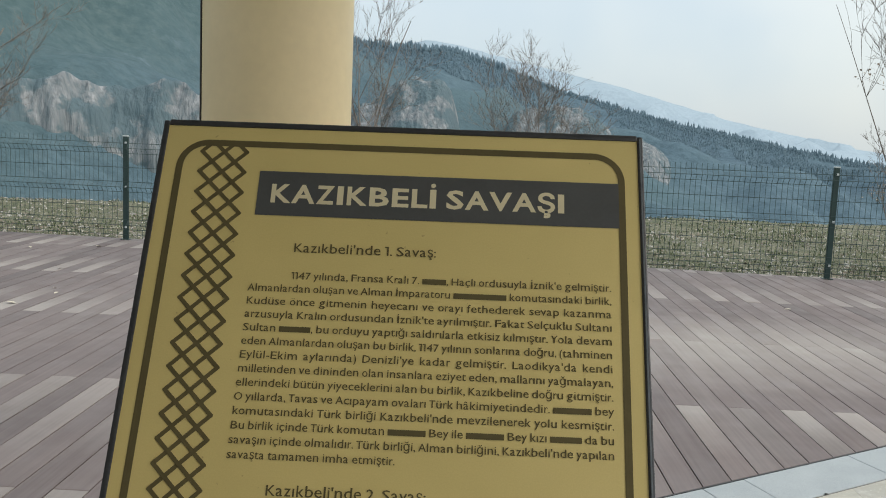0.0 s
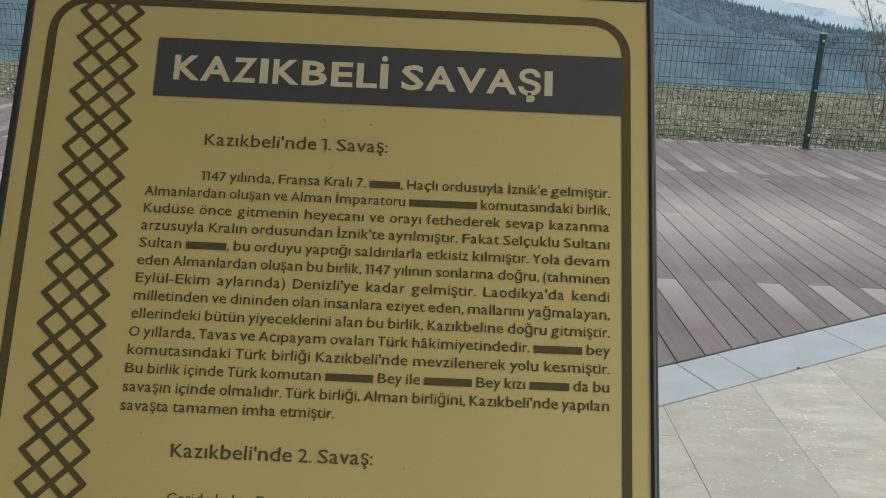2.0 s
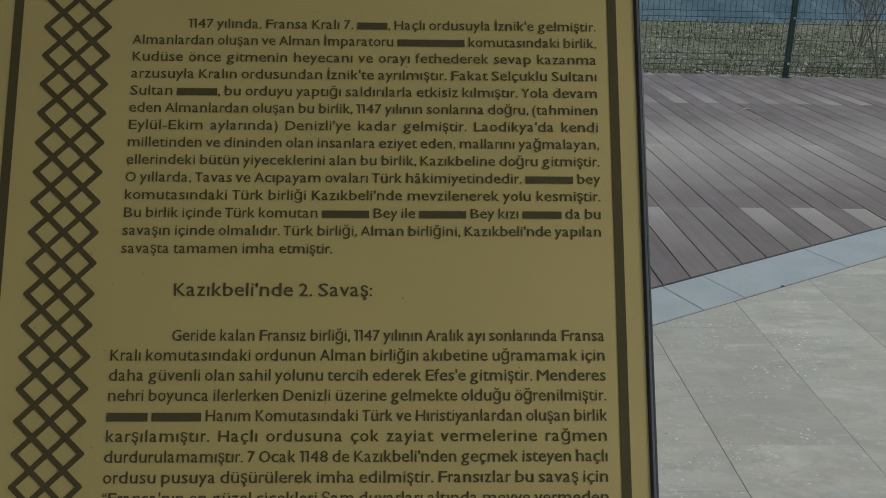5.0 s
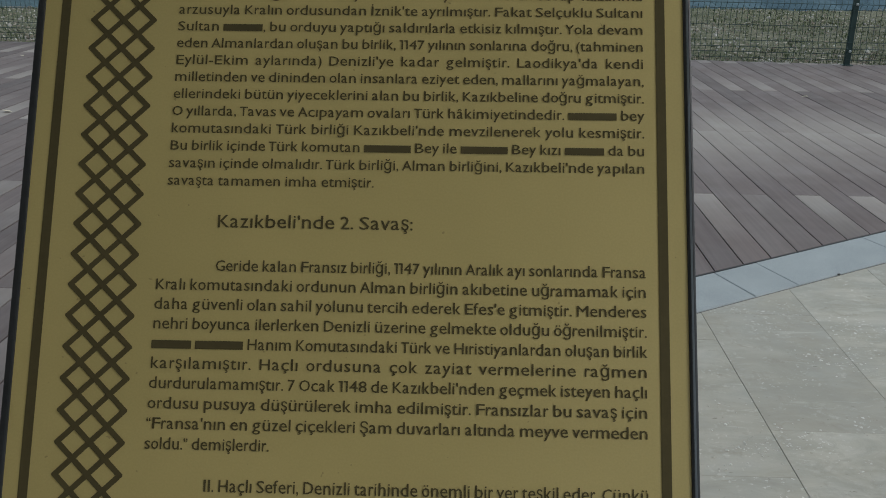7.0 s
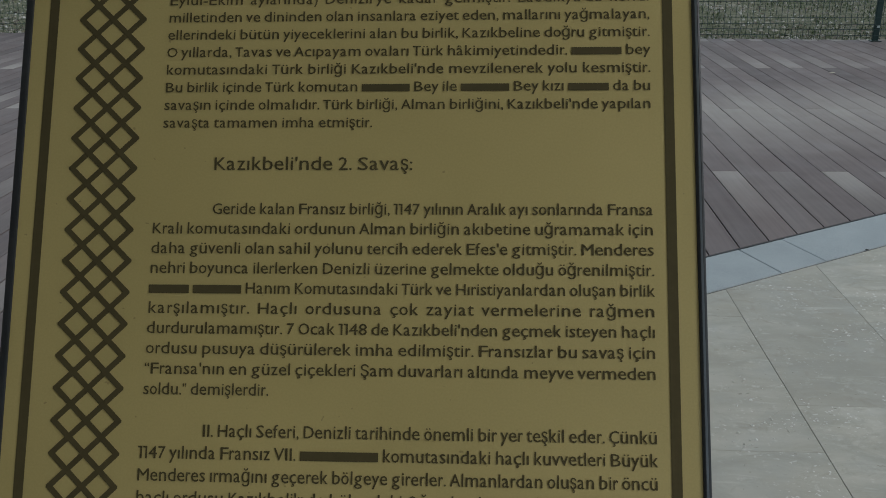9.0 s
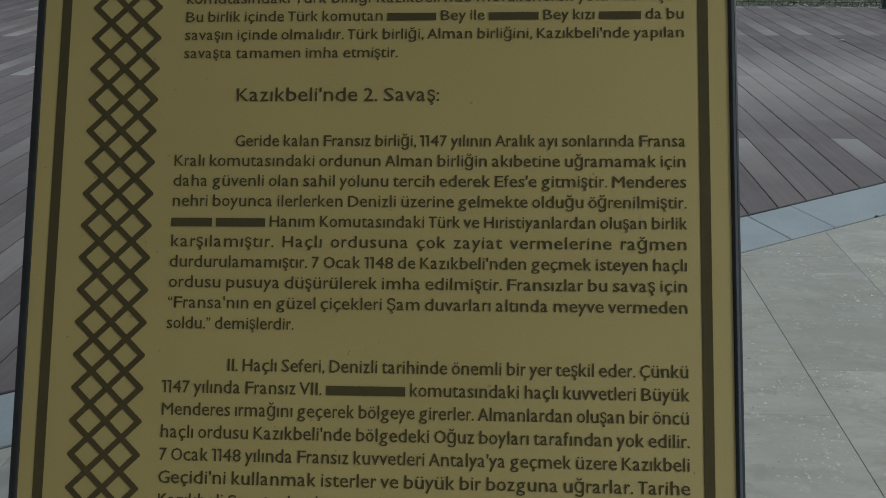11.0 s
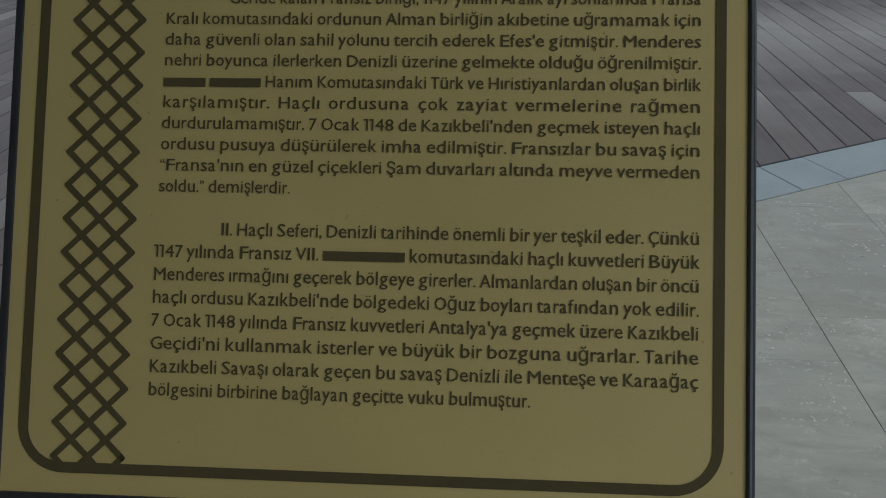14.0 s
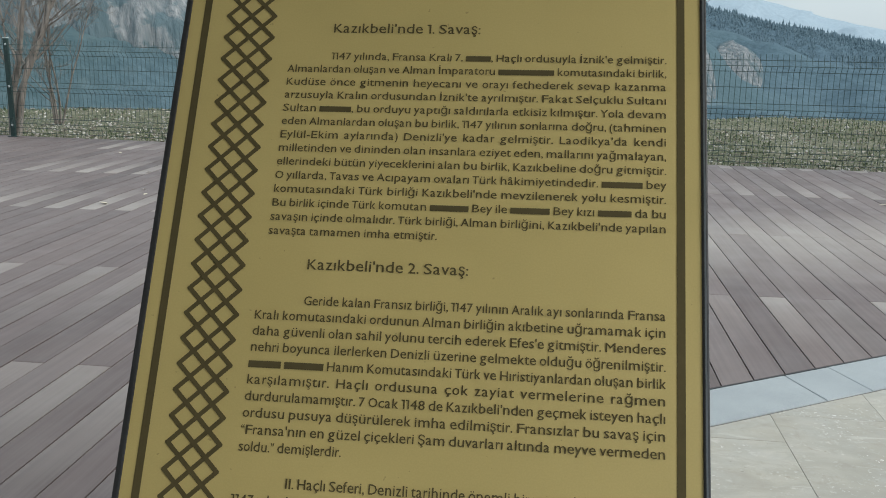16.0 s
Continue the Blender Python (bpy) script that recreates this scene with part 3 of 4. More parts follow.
def panel_meshes(width):
    zs = [0.02]
    for f in FOLDS:
        zs += [f - 0.06, f, f + 0.06]
    zs += [PANEL_H]

    def wires(paths, r):
        vs, fs = [], []
        for path in paths:
            prev = None
            for p in path:
                ring = list(range(len(vs), len(vs) + 4))
                if path[0][2] == path[-1][2]:
                    vs += [(p[0], p[1] - r, p[2]), (p[0], p[1], p[2] + r), (p[0], p[1] + r, p[2]), (p[0], p[1], p[2] - r)]
                else:
                    vs += [(p[0] - r, p[1], p[2]), (p[0], p[1] - r, p[2]), (p[0] + r, p[1], p[2]), (p[0], p[1] + r, p[2])]
                if prev:
                    fs.extend((prev[k], prev[(k + 1) % 4], ring[(k + 1) % 4], ring[k]) for k in range(4))
                prev = ring
        return vs, fs

    n = 46
    up = [[(0.04 + (width - 0.08) * i / (n - 1), fold_offset(z), z) for z in zs] for i in range(n)]
    uprights = raw_mesh("wire_panel", *wires(up, 0.0026), GREEN)
    levels = [0.06] + [f + o for f in FOLDS for o in (-0.06, 0.0, 0.06)] + [0.40, 0.86]
    side = [[(0.0, fold_offset(z) - 0.004, z), (width, fold_offset(z) - 0.004, z)] for z in levels]
    return uprights, raw_mesh("wire_grid", *wires(side, 0.0030), GREEN)


SHAFT, CAP, CLIP = post_meshes()
for px in POSTS:
    p = part("post", SHAFT, wire_fence, "dark green square steel post", pose(px / cos(FANG), 0, 0))
    part("cap", CAP, p, "pale plastic cap")
    for z in (0.15, 0.63, 1.15):
        part("clip", CLIP, p, "", pose(0.008, 0, z))
UPRIGHTS, CROSS = panel_meshes((POSTS[3] - POSTS[2]) / cos(FANG))
for px in POSTS[:-1]:
    p = part("wire_panel", UPRIGHTS, wire_fence, "thin dark green wires with pressed folds", pose(px / cos(FANG), -0.022, 0), "stuff")
    part("wire_grid", CROSS, p, "", None, "stuff")

# ---------------------------------------------------------------- pavilion: roof, column
bm = bmesh.new()
box(bm, -2.9, 2.25, -3.2, 1.15, 3.1, 3.32, 0.01)
roof = new("ceiling", mesh_from(bm, "ceiling", ROOFWHITE))
tagged(roof, "plain pale soffit of the pavilion roof", "ceiling", kind="structure")

WALLPAINT = make_plain("beige_wall_paint", (0.26, 0.24, 0.20), 0.8, 0, 0.08, 3, 0.2)
# Unseen walls, added to darken the sign from the left and from behind.
for name, (x0, x1, y0, y1) in {"wall_west": (-0.70, -0.52, -2.1, 0.05), "wall_south": (-0.52, 0.42, -2.1, -1.9)}.items():
    bm = bmesh.new()
    box(bm, x0, x1, y0, y1, 0.0, 3.1, 0.004)
    tagged(new(name, mesh_from(bm, name, WALLPAINT)), "plain beige unseen wall added to shade the sign", "wall", kind="structure")

COL_X, COL_Y, COL_R = -0.206, 0.890, 0.1264


def build_column():
    root = new("column")
    root.matrix_basis = pose(COL_X, COL_Y, 0)
    bm = bmesh.new()
    bmesh.ops.create_cone(bm, cap_ends=True, segments=64, radius1=COL_R, radius2=COL_R, depth=3.07, matrix=Matrix.Translation((0, 0, 1.565)))
    part("shaft", mesh_from(bm, "shaft", CREAM, True), root)
    bm = bmesh.new()
    bmesh.ops.create_cone(bm, cap_ends=True, segments=64, radius1=COL_R + 0.03, radius2=COL_R + 0.025, depth=0.03, matrix=Matrix.Translation((0, 0, 0.015)))
    part("base_ring", mesh_from(bm, "base_ring", CREAM, True), root)
    tagged(root, "smooth round cream-painted pavilion column", "column")
    a = radians(196)
    bm = bmesh.new()
    tube(bm, (0, 0, 0.0), (0, 0, 3.1), 0.0019, sides=8)
    cable = new("cable", mesh_from(bm, "cable", BLACK, True))
    cable.matrix_basis = pose(COL_X + (COL_R + 0.0014) * cos(a), COL_Y + (COL_R + 0.0014) * sin(a), 0)
    tagged(cable, "thin black cable running up the cream column", "cable")


build_column()

# ---------------------------------------------------------------- information sign
U = 0.48                                            # metres for one unit of the sign's layout
SIGN_Z, SIGN_LEAN, SIGN_ROLL = 1.2761, 27.89, 0.40
sign = new("information_sign")
sign.matrix_basis = pose(0.075, 0.0, 0.0)
tagged(sign, "ochre information sign with dark printed text in a black frame", "sign")
face_m = pose(-0.075, 0, SIGN_Z, 90 - SIGN_LEAN, 0, 0) @ pose(0, 0, 0, 0, 0, SIGN_ROLL)
LEFT, RIGHT, TOP, BOTTOM = -0.2440 * U, 0.5575 * U, 0.2680 * U, -0.930 * U


def build_sign_body():
    bm = bmesh.new()
    box(bm, LEFT + 0.0036, RIGHT - 0.0036, BOTTOM + 0.0036, TOP - 0.0036, -0.010, 0.0)
    plate = part("plate", mesh_from(bm, "plate", SHEET), sign, "smooth ochre printed sheet", face_m)
    t, lip = 0.0040, 0.0012
    bars = {"left": (LEFT - 0.0005, LEFT + t, BOTTOM, TOP), "right": (RIGHT - t, RIGHT + 0.0005, BOTTOM, TOP),
            "top": (LEFT + t, RIGHT - t, TOP - t, TOP + 0.001), "bottom": (LEFT + t, RIGHT - t, BOTTOM - 0.001, BOTTOM + t)}
    for x0, x1, y0, y1 in bars.values():
        bm = bmesh.new()
        box(bm, x0, x1, y0, y1, -0.022, lip, 0.0012, 2)
        part("frame_bar", mesh_from(bm, "frame_bar", FRAME), sign, "thin black metal edge", face_m)
    # Blue-grey strip coloured as the sky's reflection in the right bevel.
    for x0, x1 in ((RIGHT - 0.0024, RIGHT - 0.0012),):
        bm = bmesh.new()
        box(bm, x0, x1, BOTTOM + 0.002, TOP - 0.002, lip - 0.0004, lip + 0.0003)
        part("edge_strip", mesh_from(bm, "edge_strip", STRIP), sign, "narrow blue-grey strip painted as sky reflected in the frame", face_m)
    bm = bmesh.new()
    box(bm, LEFT + t, RIGHT - t, BOTTOM + t, TOP - t, -0.021, -0.0105)
    part("back_plate", mesh_from(bm, "back_plate", FRAME), sign, "", face_m)
    bm = bmesh.new()
    box(bm, -0.03, 0.03, 0.05, 0.11, 0.0, 1.08, 0.004)
    part("post", mesh_from(bm, "post", FRAME), sign, "plain black steel post")
    bm = bmesh.new()
    box(bm, -0.09, 0.09, -0.01, 0.17, 0.0, 0.010, 0.002)
    part("base_plate", mesh_from(bm, "base_plate", FRAME), sign)
    bm = bmesh.new()
    tube(bm, (0, -0.105, 1.04), (0, 0.08, 1.04), 0.02)
    part("bracket", mesh_from(bm, "bracket", FRAME, True), sign)
    return plate


plate = build_sign_body()
INK_Z, INK_T = 0.0003, 0.00015


def flat_polys(name, polys, mat, label="", z=INK_Z):
    vs, fs = [], []
    for poly in polys:
        b = len(vs)
        vs += [(p[0] * U, p[1] * U, z) for p in poly]
        fs.append(tuple(range(b, b + len(poly))))
    me = raw_mesh(name, vs, fs, mat)
    return part(name, me, plate, label)


def rounded(x0, x1, y0, y1, r, n=12):
    pts = []
    for cx, cy, a0 in ((x1 - r, y0 + r, -90), (x1 - r, y1 - r, 0), (x0 + r, y1 - r, 90), (x0 + r, y0 + r, 180)):
        for k in range(n + 1):
            a = radians(a0 + 90 * k / n)
            pts.append((cx + r * cos(a), cy + r * sin(a)))
    return pts


def skew(x, v):
    """The printed ornament runs very slightly out of square at its left side."""
    return x + (0.0050 * v if v < 0 else 0.0) * (0.53 - x) / 0.7


B_OUT = (-0.2140, 0.5272, -0.900, 0.2347)
B_W = 0.0114
outer = [(skew(*p), p[1]) for p in rounded(B_OUT[0], B_OUT[1], B_OUT[2], B_OUT[3], 0.052)]
inner = [(skew(*p), p[1]) for p in rounded(B_OUT[0] + B_W, B_OUT[1] - B_W, B_OUT[2] + B_W, B_OUT[3] - B_W, 0.038)]
flat_polys("border_line", [(outer[i], outer[(i + 1) % len(outer)], inner[(i + 1) % len(inner)], inner[i]) for i in range(len(outer))], INK, "dark brown border line with rounded corners")


def lattice():
    x0, w, per, tip = -0.1735, 0.0750, 0.03652, 0.0670
    lo, hi, th = B_OUT[2] + B_W * 0.7, B_OUT[3] - B_W * 0.8, 0.0033
    polys = []
    for k in range(-8, 32):
        y = tip - k * per
        for s in (1, -1):
            a, b = Vector((x0, y)), Vector((x0 + w, y + s * 2 * per))
            d = (b - a).normalized()
            nrm = Vector((-d.y, d.x)) * th
            q = [tuple(a - nrm - d * th * 0.9), tuple(b - nrm + d * th * 0.9), tuple(b + nrm + d * th * 0.9), tuple(a + nrm - d * th * 0.9)]
            q = clip(clip(q, 0, 1, hi), 0, -1, -lo)
            q = clip(clip(q, 1, 0, x0 + w + 0.0035), -1, 0, -(x0 - 0.0035))
            if len(q) > 2:
                polys.append([(skew(*p), p[1]) for p in q])
    for i, q in enumerate(polys):
        flat_polys("lattice_strip", [q], INK, "", INK_Z + 0.00002 * (i % 2) + 0.00005)


lattice()
flat_polys("title_bar", [[(-0.0727, 0.1020), (0.5165, 0.1020), (0.5165, 0.1806), (-0.0727, 0.1806)]], BAR, "charcoal title bar", INK_Z + 0.0001)

# printed text, set letter by letter in a wide geometric face: advance widths and side bearings in thousandths of an em
ADVANCE = dict(zip("abcdefghijklmnopqrstuvwxyz", (580, 664, 556, 664, 596, 343, 670, 662, 274, 280, 596, 274, 1034, 662, 620, 664, 664, 398, 486, 401, 658, 539, 867, 531, 539, 513)))
ADVANCE.update(zip("ABCDEFGHIJKLMNOPQRSTUVWXYZ", (734, 757, 723, 829, 672, 637, 776, 815, 306, 551, 719, 595, 960, 815, 846, 724, 846, 728, 624, 586, 791, 710, 1118, 667, 641, 661)))
ADVANCE.update(zip("0123456789", (662, 366, 571, 567, 665, 571, 610, 588, 641, 610)))
ADVANCE.update({".": 222, ",": 222, ":": 222, "'": 205, "(": 330, ")": 330, "-": 385, "“": 370, "”": 370})
HEAVY = {"K": 795, "A": 845, "Z": 705, "I": 352, "B": 800, "E": 695, "L": 640, "S": 690, "V": 825}
PLAIN = {"ı": "i", "ğ": "g", "ü": "u", "ş": "s", "ö": "o", "ç": "c", "â": "a", "û": "u", "İ": "I", "Ü": "U", "Ş": "S", "Ö": "O", "Ç": "C"}
STEM_LEFT, STEM_RIGHT = set("bhiklmnpruBDEFHIKLMNPR"), set("adghilmnquHIMN")
SLANTED = set("AVWXYvwxyTft")
EM = 0.70                                           # height of the capitals, in ems
SPACE = 0.262 / EM
_glyphs = {}


def glyph(ch, weight):
    """Verts, faces and the two ends of a letter of the built-in font, at size one."""
    if (ch, weight) in _glyphs:
        return _glyphs[ch, weight]
    cu = bpy.data.curves.new("lettering", "FONT")
    cu.body, cu.size, cu.offset, cu.resolution_u, cu.fill_mode = ch, 1.0, weight, 2, "FRONT"
    ob = bpy.data.objects.new("lettering", cu)
    scene.collection.objects.link(ob)
    dg = bpy.context.evaluated_depsgraph_get()
    me = bpy.data.meshes.new_from_object(ob.evaluated_get(dg))
    vs = [(v.co.x, v.co.y) for v in me.vertices]
    fs = [tuple(p.vertices) for p in me.polygons]
    bpy.data.objects.remove(ob)
    bpy.data.curves.remove(cu)
    bpy.data.meshes.remove(me)
    xs = [v[0] for v in vs]
    _glyphs[ch, weight] = (vs, fs, min(xs), max(xs))
    return _glyphs[ch, weight]


def top_of(ch, weight):
    return max(v[1] for v in glyph(ch, weight)[0])


def letter(ch, weight, heavy=False):
    """Verts, faces and advance of a letter whose capital height is one."""
    base = PLAIN.get(ch, ch)
    adv = (HEAVY if heavy else ADVANCE).get(base, 600) / 1000
    left = 0.085 if base in STEM_LEFT else 0.008 if base in SLANTED else 0.045
    right = 0.080 if base in STEM_RIGHT else 0.012 if base in SLANTED or base in "krKFL" else 0.045
    if heavy:
        left, right = left * 0.8, right * 0.8
    if ch == "1":
        s = 0.105 if not heavy else 0.19
        x = adv - 0.075
        vs = [(x - s, 0), (x, 0), (x, EM), (x - s, EM), (0.012, EM), (0.012, EM - 0.09), (x - s, EM - 0.09)]
        return [(p / EM, q / EM) for p, q in vs], [(0, 1, 2, 3, 6), (3, 4, 5, 6)], adv / EM
    if ch == "İ":                                   # a plain capital I under a round dot
        vs, fs, adv = letter("I", weight, heavy)
        mid, r, n = adv / 2, 0.125 if heavy else 0.085, len(vs)
        dot = [(mid + r * cos(k * pi / 5), 1.09 + r + r * sin(k * pi / 5)) for k in range(10)]
        return vs + dot, fs + [tuple(range(n, n + 10))], adv
    vs, fs, x0, x1 = glyph(ch, weight)
    cap, xh, asc = top_of("H", weight), top_of("x", weight), top_of("l", weight)
    k = (adv - left - right) / max(x1 - x0, 1e-4)
    small = ch.isalpha() and ch == ch.lower()
    out = []
    for x, y in vs:
        if small and y > 0:                          # large lower-case letters under low ascenders
            y = y * 0.745 / xh if y < xh else 0.745 + (y - xh) * 0.315 / (asc - xh)
        else:
            y = y / cap
        out.append(((left + (x - x0) * k) / EM, y))
    return out, fs, adv / EM


def set_line(text, x0, x1, base, cap, mat=INK, weight=0.0, justify=True, z=INK_Z + 0.00005, heavy=False):
    """One printed line between x0 and x1. A number in brackets stands for a bar as wide as that many letters."""
    words = []
    for w in text.split(" "):
        items = []
        if w.startswith("["):
            n, w = int(w[1:w.index("]")]), w[w.index("]") + 1:]
            wid = n * 0.86
            items.append(([(0.05, 0.0), (wid - 0.05, 0.0), (wid - 0.05, 0.76), (0.05, 0.76)], [(0, 1, 2, 3)], wid))
        items += [letter(ch, weight, heavy) for ch in w]
        words.append(items)
    natural = sum(i[2] for w in words for i in w)
    gaps, joints = len(words) - 1, sum(len(w) for w in words) - len(words)
    width, stretch, space, track = (x1 - x0) / cap, 1.0, SPACE, 0.0
    if justify:
        space = (width - natural) / max(1, gaps)
        if space > SPACE * 1.75:                     # then the letters are spaced out as well
            track = (width - natural - gaps * SPACE * 1.75) / joints
            space = SPACE * 1.75
        elif space < SPACE * 0.9:
            space = SPACE * 0.9
            stretch = width / (natural + gaps * space)
    else:
        stretch = width / (natural + gaps * space)
    verts, faces, x = [], [], 0.0
    for items in words:
        for vs, fs, adv in items:
            o = len(verts)
            verts += [((x0 + (x + p) * stretch * cap) * U, (base + q * cap) * U, z) for p, q in vs]
            faces += [tuple(i + o for i in f) for f in fs]
            if not heavy:                            # a second, slightly shifted strike thickens the strokes
                o = len(verts)
                verts += [((x0 + (x + p + 0.024) * stretch * cap) * U, (base + (q - 0.008) * cap) * U, z + 0.00003) for p, q in vs]
                faces += [tuple(i + o for i in f) for f in fs]
            x += adv + track
        x += space - track
    part("text_line", raw_mesh("text_line", verts, faces, mat), plate)


set_line("KAZIKBELİ SAVAŞI", -0.0530, 0.4310, 0.1255, 0.0322, PALE, 0.026, False, z=INK_Z + 0.0003, heavy=True)
set_line("Kazıkbeli'nde 1. Savaş:", -0.0040, 0.2250, 0.0400, 0.0150, INK, 0.0, False)
set_line("Kazıkbeli'nde 2. Savaş:", -0.0065, 0.2280, -0.3368, 0.0150, INK, 0.0, False)
P1 = """1147 yılında, Fransa Kralı 7. [4], Haçlı ordusuyla İznik'e gelmiştir.
Almanlardan oluşan ve Alman İmparatoru [9] komutasındaki birlik,
Kudüse önce gitmenin heyecanı ve orayı fethederek sevap kazanma
arzusuyla Kralın ordusundan İznik'te ayrılmıştır. Fakat Selçuklu Sultanı
Sultan [5], bu orduyu yaptığı saldırılarla etkisiz kılmıştır. Yola devam
eden Almanlardan oluşan bu birlik, 1147 yılının sonlarına doğru, (tahminen
Eylül-Ekim aylarında) Denizli'ye kadar gelmiştir. Laodikya'da kendi
milletinden ve dininden olan insanlara eziyet eden, mallarını yağmalayan,
ellerindeki bütün yiyeceklerini alan bu birlik, Kazıkbeline doğru gitmiştir.
O yıllarda, Tavas ve Acıpayam ovaları Türk hâkimiyetindedir. [6] bey
komutasındaki Türk birliği Kazıkbeli'nde mevzilenerek yolu kesmiştir.
Bu birlik içinde Türk komutan [6] Bey ile [6] Bey kızı [5] da bu
savaşın içinde olmalıdır. Türk birliği, Alman birliğini, Kazıkbeli'nde yapılan
savaşta tamamen imha etmiştir."""
P2 = """Geride kalan Fransız birliği, 1147 yılının Aralık ayı sonlarında Fransa
Kralı komutasındaki ordunun Alman birliğin akıbetine uğramamak için
daha güvenli olan sahil yolunu tercih ederek Efes'e gitmiştir. Menderes
nehri boyunca ilerlerken Denizli üzerine gelmekte olduğu öğrenilmiştir.
[5] [6] Hanım Komutasındaki Türk ve Hıristiyanlardan oluşan birlik
karşılamıştır. Haçlı ordusuna çok zayiat vermelerine rağmen
durdurulamamıştır. 7 Ocak 1148 de Kazıkbeli'nden geçmek isteyen haçlı
ordusu pusuya düşürülerek imha edilmiştir. Fransızlar bu savaş için
“Fransa'nın en güzel çiçekleri Şam duvarları altında meyve vermeden
soldu.” demişlerdir."""
P3 = """II. Haçlı Seferi, Denizli tarihinde önemli bir yer teşkil eder. Çünkü
1147 yılında Fransız VII. [9] komutasındaki haçlı kuvvetleri Büyük
Menderes ırmağını geçerek bölgeye girerler. Almanlardan oluşan bir öncü
haçlı ordusu Kazıkbeli'nde bölgedeki Oğuz boyları tarafından yok edilir.
7 Ocak 1148 yılında Fransız kuvvetleri Antalya'ya geçmek üzere Kazıkbeli
Geçidi'ni kullanmak isterler ve büyük bir bozguna uğrarlar. Tarihe
Kazıkbeli Savaşı olarak geçen bu savaş Denizli ile Menteşe ve Karaağaç
bölgesini birbirine bağlayan geçitte vuku bulmuştur."""


def set_paragraph(text, first, last, indent, left, right, cap, end_x):
    lines = text.split("\n")
    n = len(lines)
    for i, line in enumerate(lines):
        base = first + (last - first) * i / (n - 1)
        if i == n - 1:
            set_line(line, left, end_x, base, cap, justify=False)
        else:
            set_line(line, indent if i == 0 else left, right, base, cap)


set_paragraph(P1, -0.0055, -0.2860, -0.0025, -0.0690, 0.5015, 0.0116, 0.1800)
set_paragraph(P2, -0.3890, -0.5962, -0.0050, -0.0752, 0.5015, 0.0126, 0.0695)
set_paragraph(P3, -0.6425, -0.8150, -0.0050, -0.0772, 0.5015, 0.0134, 0.3300)

# ---------------------------------------------------------------- paving: stone, kerb, deck
paving = new("pavement", raw_mesh("pavement", *slab([(-9, -9), (9, -9), (9, KERB_Y + 9 * KERB_SLOPE), (-9, KERB_Y - 9 * KERB_SLOPE)], -0.08, -0.004), BED))
tagged(paving, "beige travertine paving with narrow mortar joints", "paving", kind="structure")


def build_paving():
    tw, tl = 0.397, 0.82
    x_line, y_line = 0.988, 2.487
    limit = KD - KERB_W - 0.009
    count = 0
    for i in range(-13, 11):
        for k in range(-7, 4):
            x0 = x_line + i * tw
            y0 = y_line + k * tl + (0.0, -0.262, 0.589)[i % 3]
            gp, ge = 0.0005, 0.0001
            poly = [(x0 + gp, y0 + ge), (x0 + tw - gp, y0 + ge), (x0 + tw - gp, y0 + tl - ge), (x0 + gp, y0 + tl - ge)]
            poly = clip(poly, KNOR.x, KNOR.y, limit)
            if len(poly) < 3:
                continue
            cx, cy = sum(p[0] for p in poly) / len(poly), sum(p[1] for p in poly) / len(poly)
            poly = [(p[0] - cx, p[1] - cy) for p in poly]
            vs, fs = slab(poly, -0.02, 0.0, 0.0007)
            part("slab", raw_mesh("slab", vs, fs, STONE), paving, "", pose(cx, cy, random.uniform(-0.0008, 0.0008)))
            count += 1


build_paving()

kerb = new("kerb", raw_mesh("kerb", *slab([tuple(KNOR * (KD - KERB_W - 0.014) + KDIR * a) for a in (-9.0, 9.0)] + [tuple(KNOR * KD + KDIR * a) for a in (9.0, -9.0)], -0.1, -0.002, 0.001), MORTAR))
tagged(kerb, "flush pale grey granite kerb along the deck", "kerb", kind="structure")


def build_kerb():
    o = KNOR * KD
    s0 = Vector((1.140, 2.895)).dot(KDIR)
    s1 = Vector((1.345, 3.025)).dot(KDIR)
    s2 = Vector((1.935, 3.400)).dot(KDIR)
    cuts = [s0 - 0.60 * k for k in range(14, 0, -1)] + [s0, s1, s2] + [s2 + 0.62 * k for k in range(1, 12)]
    lean = 0.050
    for a, b in zip(cuts, cuts[1:]):
        poly = [o + KDIR * (a + 0.0015 - lean) - KNOR * KERB_W, o + KDIR * (b - 0.0015 - lean) - KNOR * KERB_W, o + KDIR * (b - 0.0015) - KNOR * 0.002, o + KDIR * (a + 0.0015) - KNOR * 0.002]
        c = sum(poly, Vector((0, 0))) / 4
        vs, fs = slab([tuple(p - c) for p in poly], -0.05, 0.0015, 0.003)
        part("kerbstone", raw_mesh("kerbstone", vs, fs, KERB), kerb, "", pose(c.x, c.y, 0))


build_kerb()

deck = new("deck", raw_mesh("deck", *slab([(-13, KERB_Y - 13 * KERB_SLOPE), (9.8, KERB_Y + 9.8 * KERB_SLOPE), (9.8, fence_y(9.8) + 0.11), (-13, fence_y(-13) + 0.11)], -0.1, -0.035), UNDER))
tagged(deck, "brown-grey weathered composite deck boards with dark gaps", "deck", kind="structure")


# Black strip laid in for the shadow line between kerb and deck.
gap_shadow = [KNOR * (KD + 0.003) + KDIR * a for a in (-12.0, 11.0)] + [KNOR * (KD + 0.0115) + KDIR * a for a in (11.0, -12.0)]
part("edge_trim", raw_mesh("edge_trim", *slab([tuple(p) for p in gap_shadow], -0.034, 0.0005, 0.0005), BLACK), deck, "thin black strip put in as the shadow of the deck's edge")


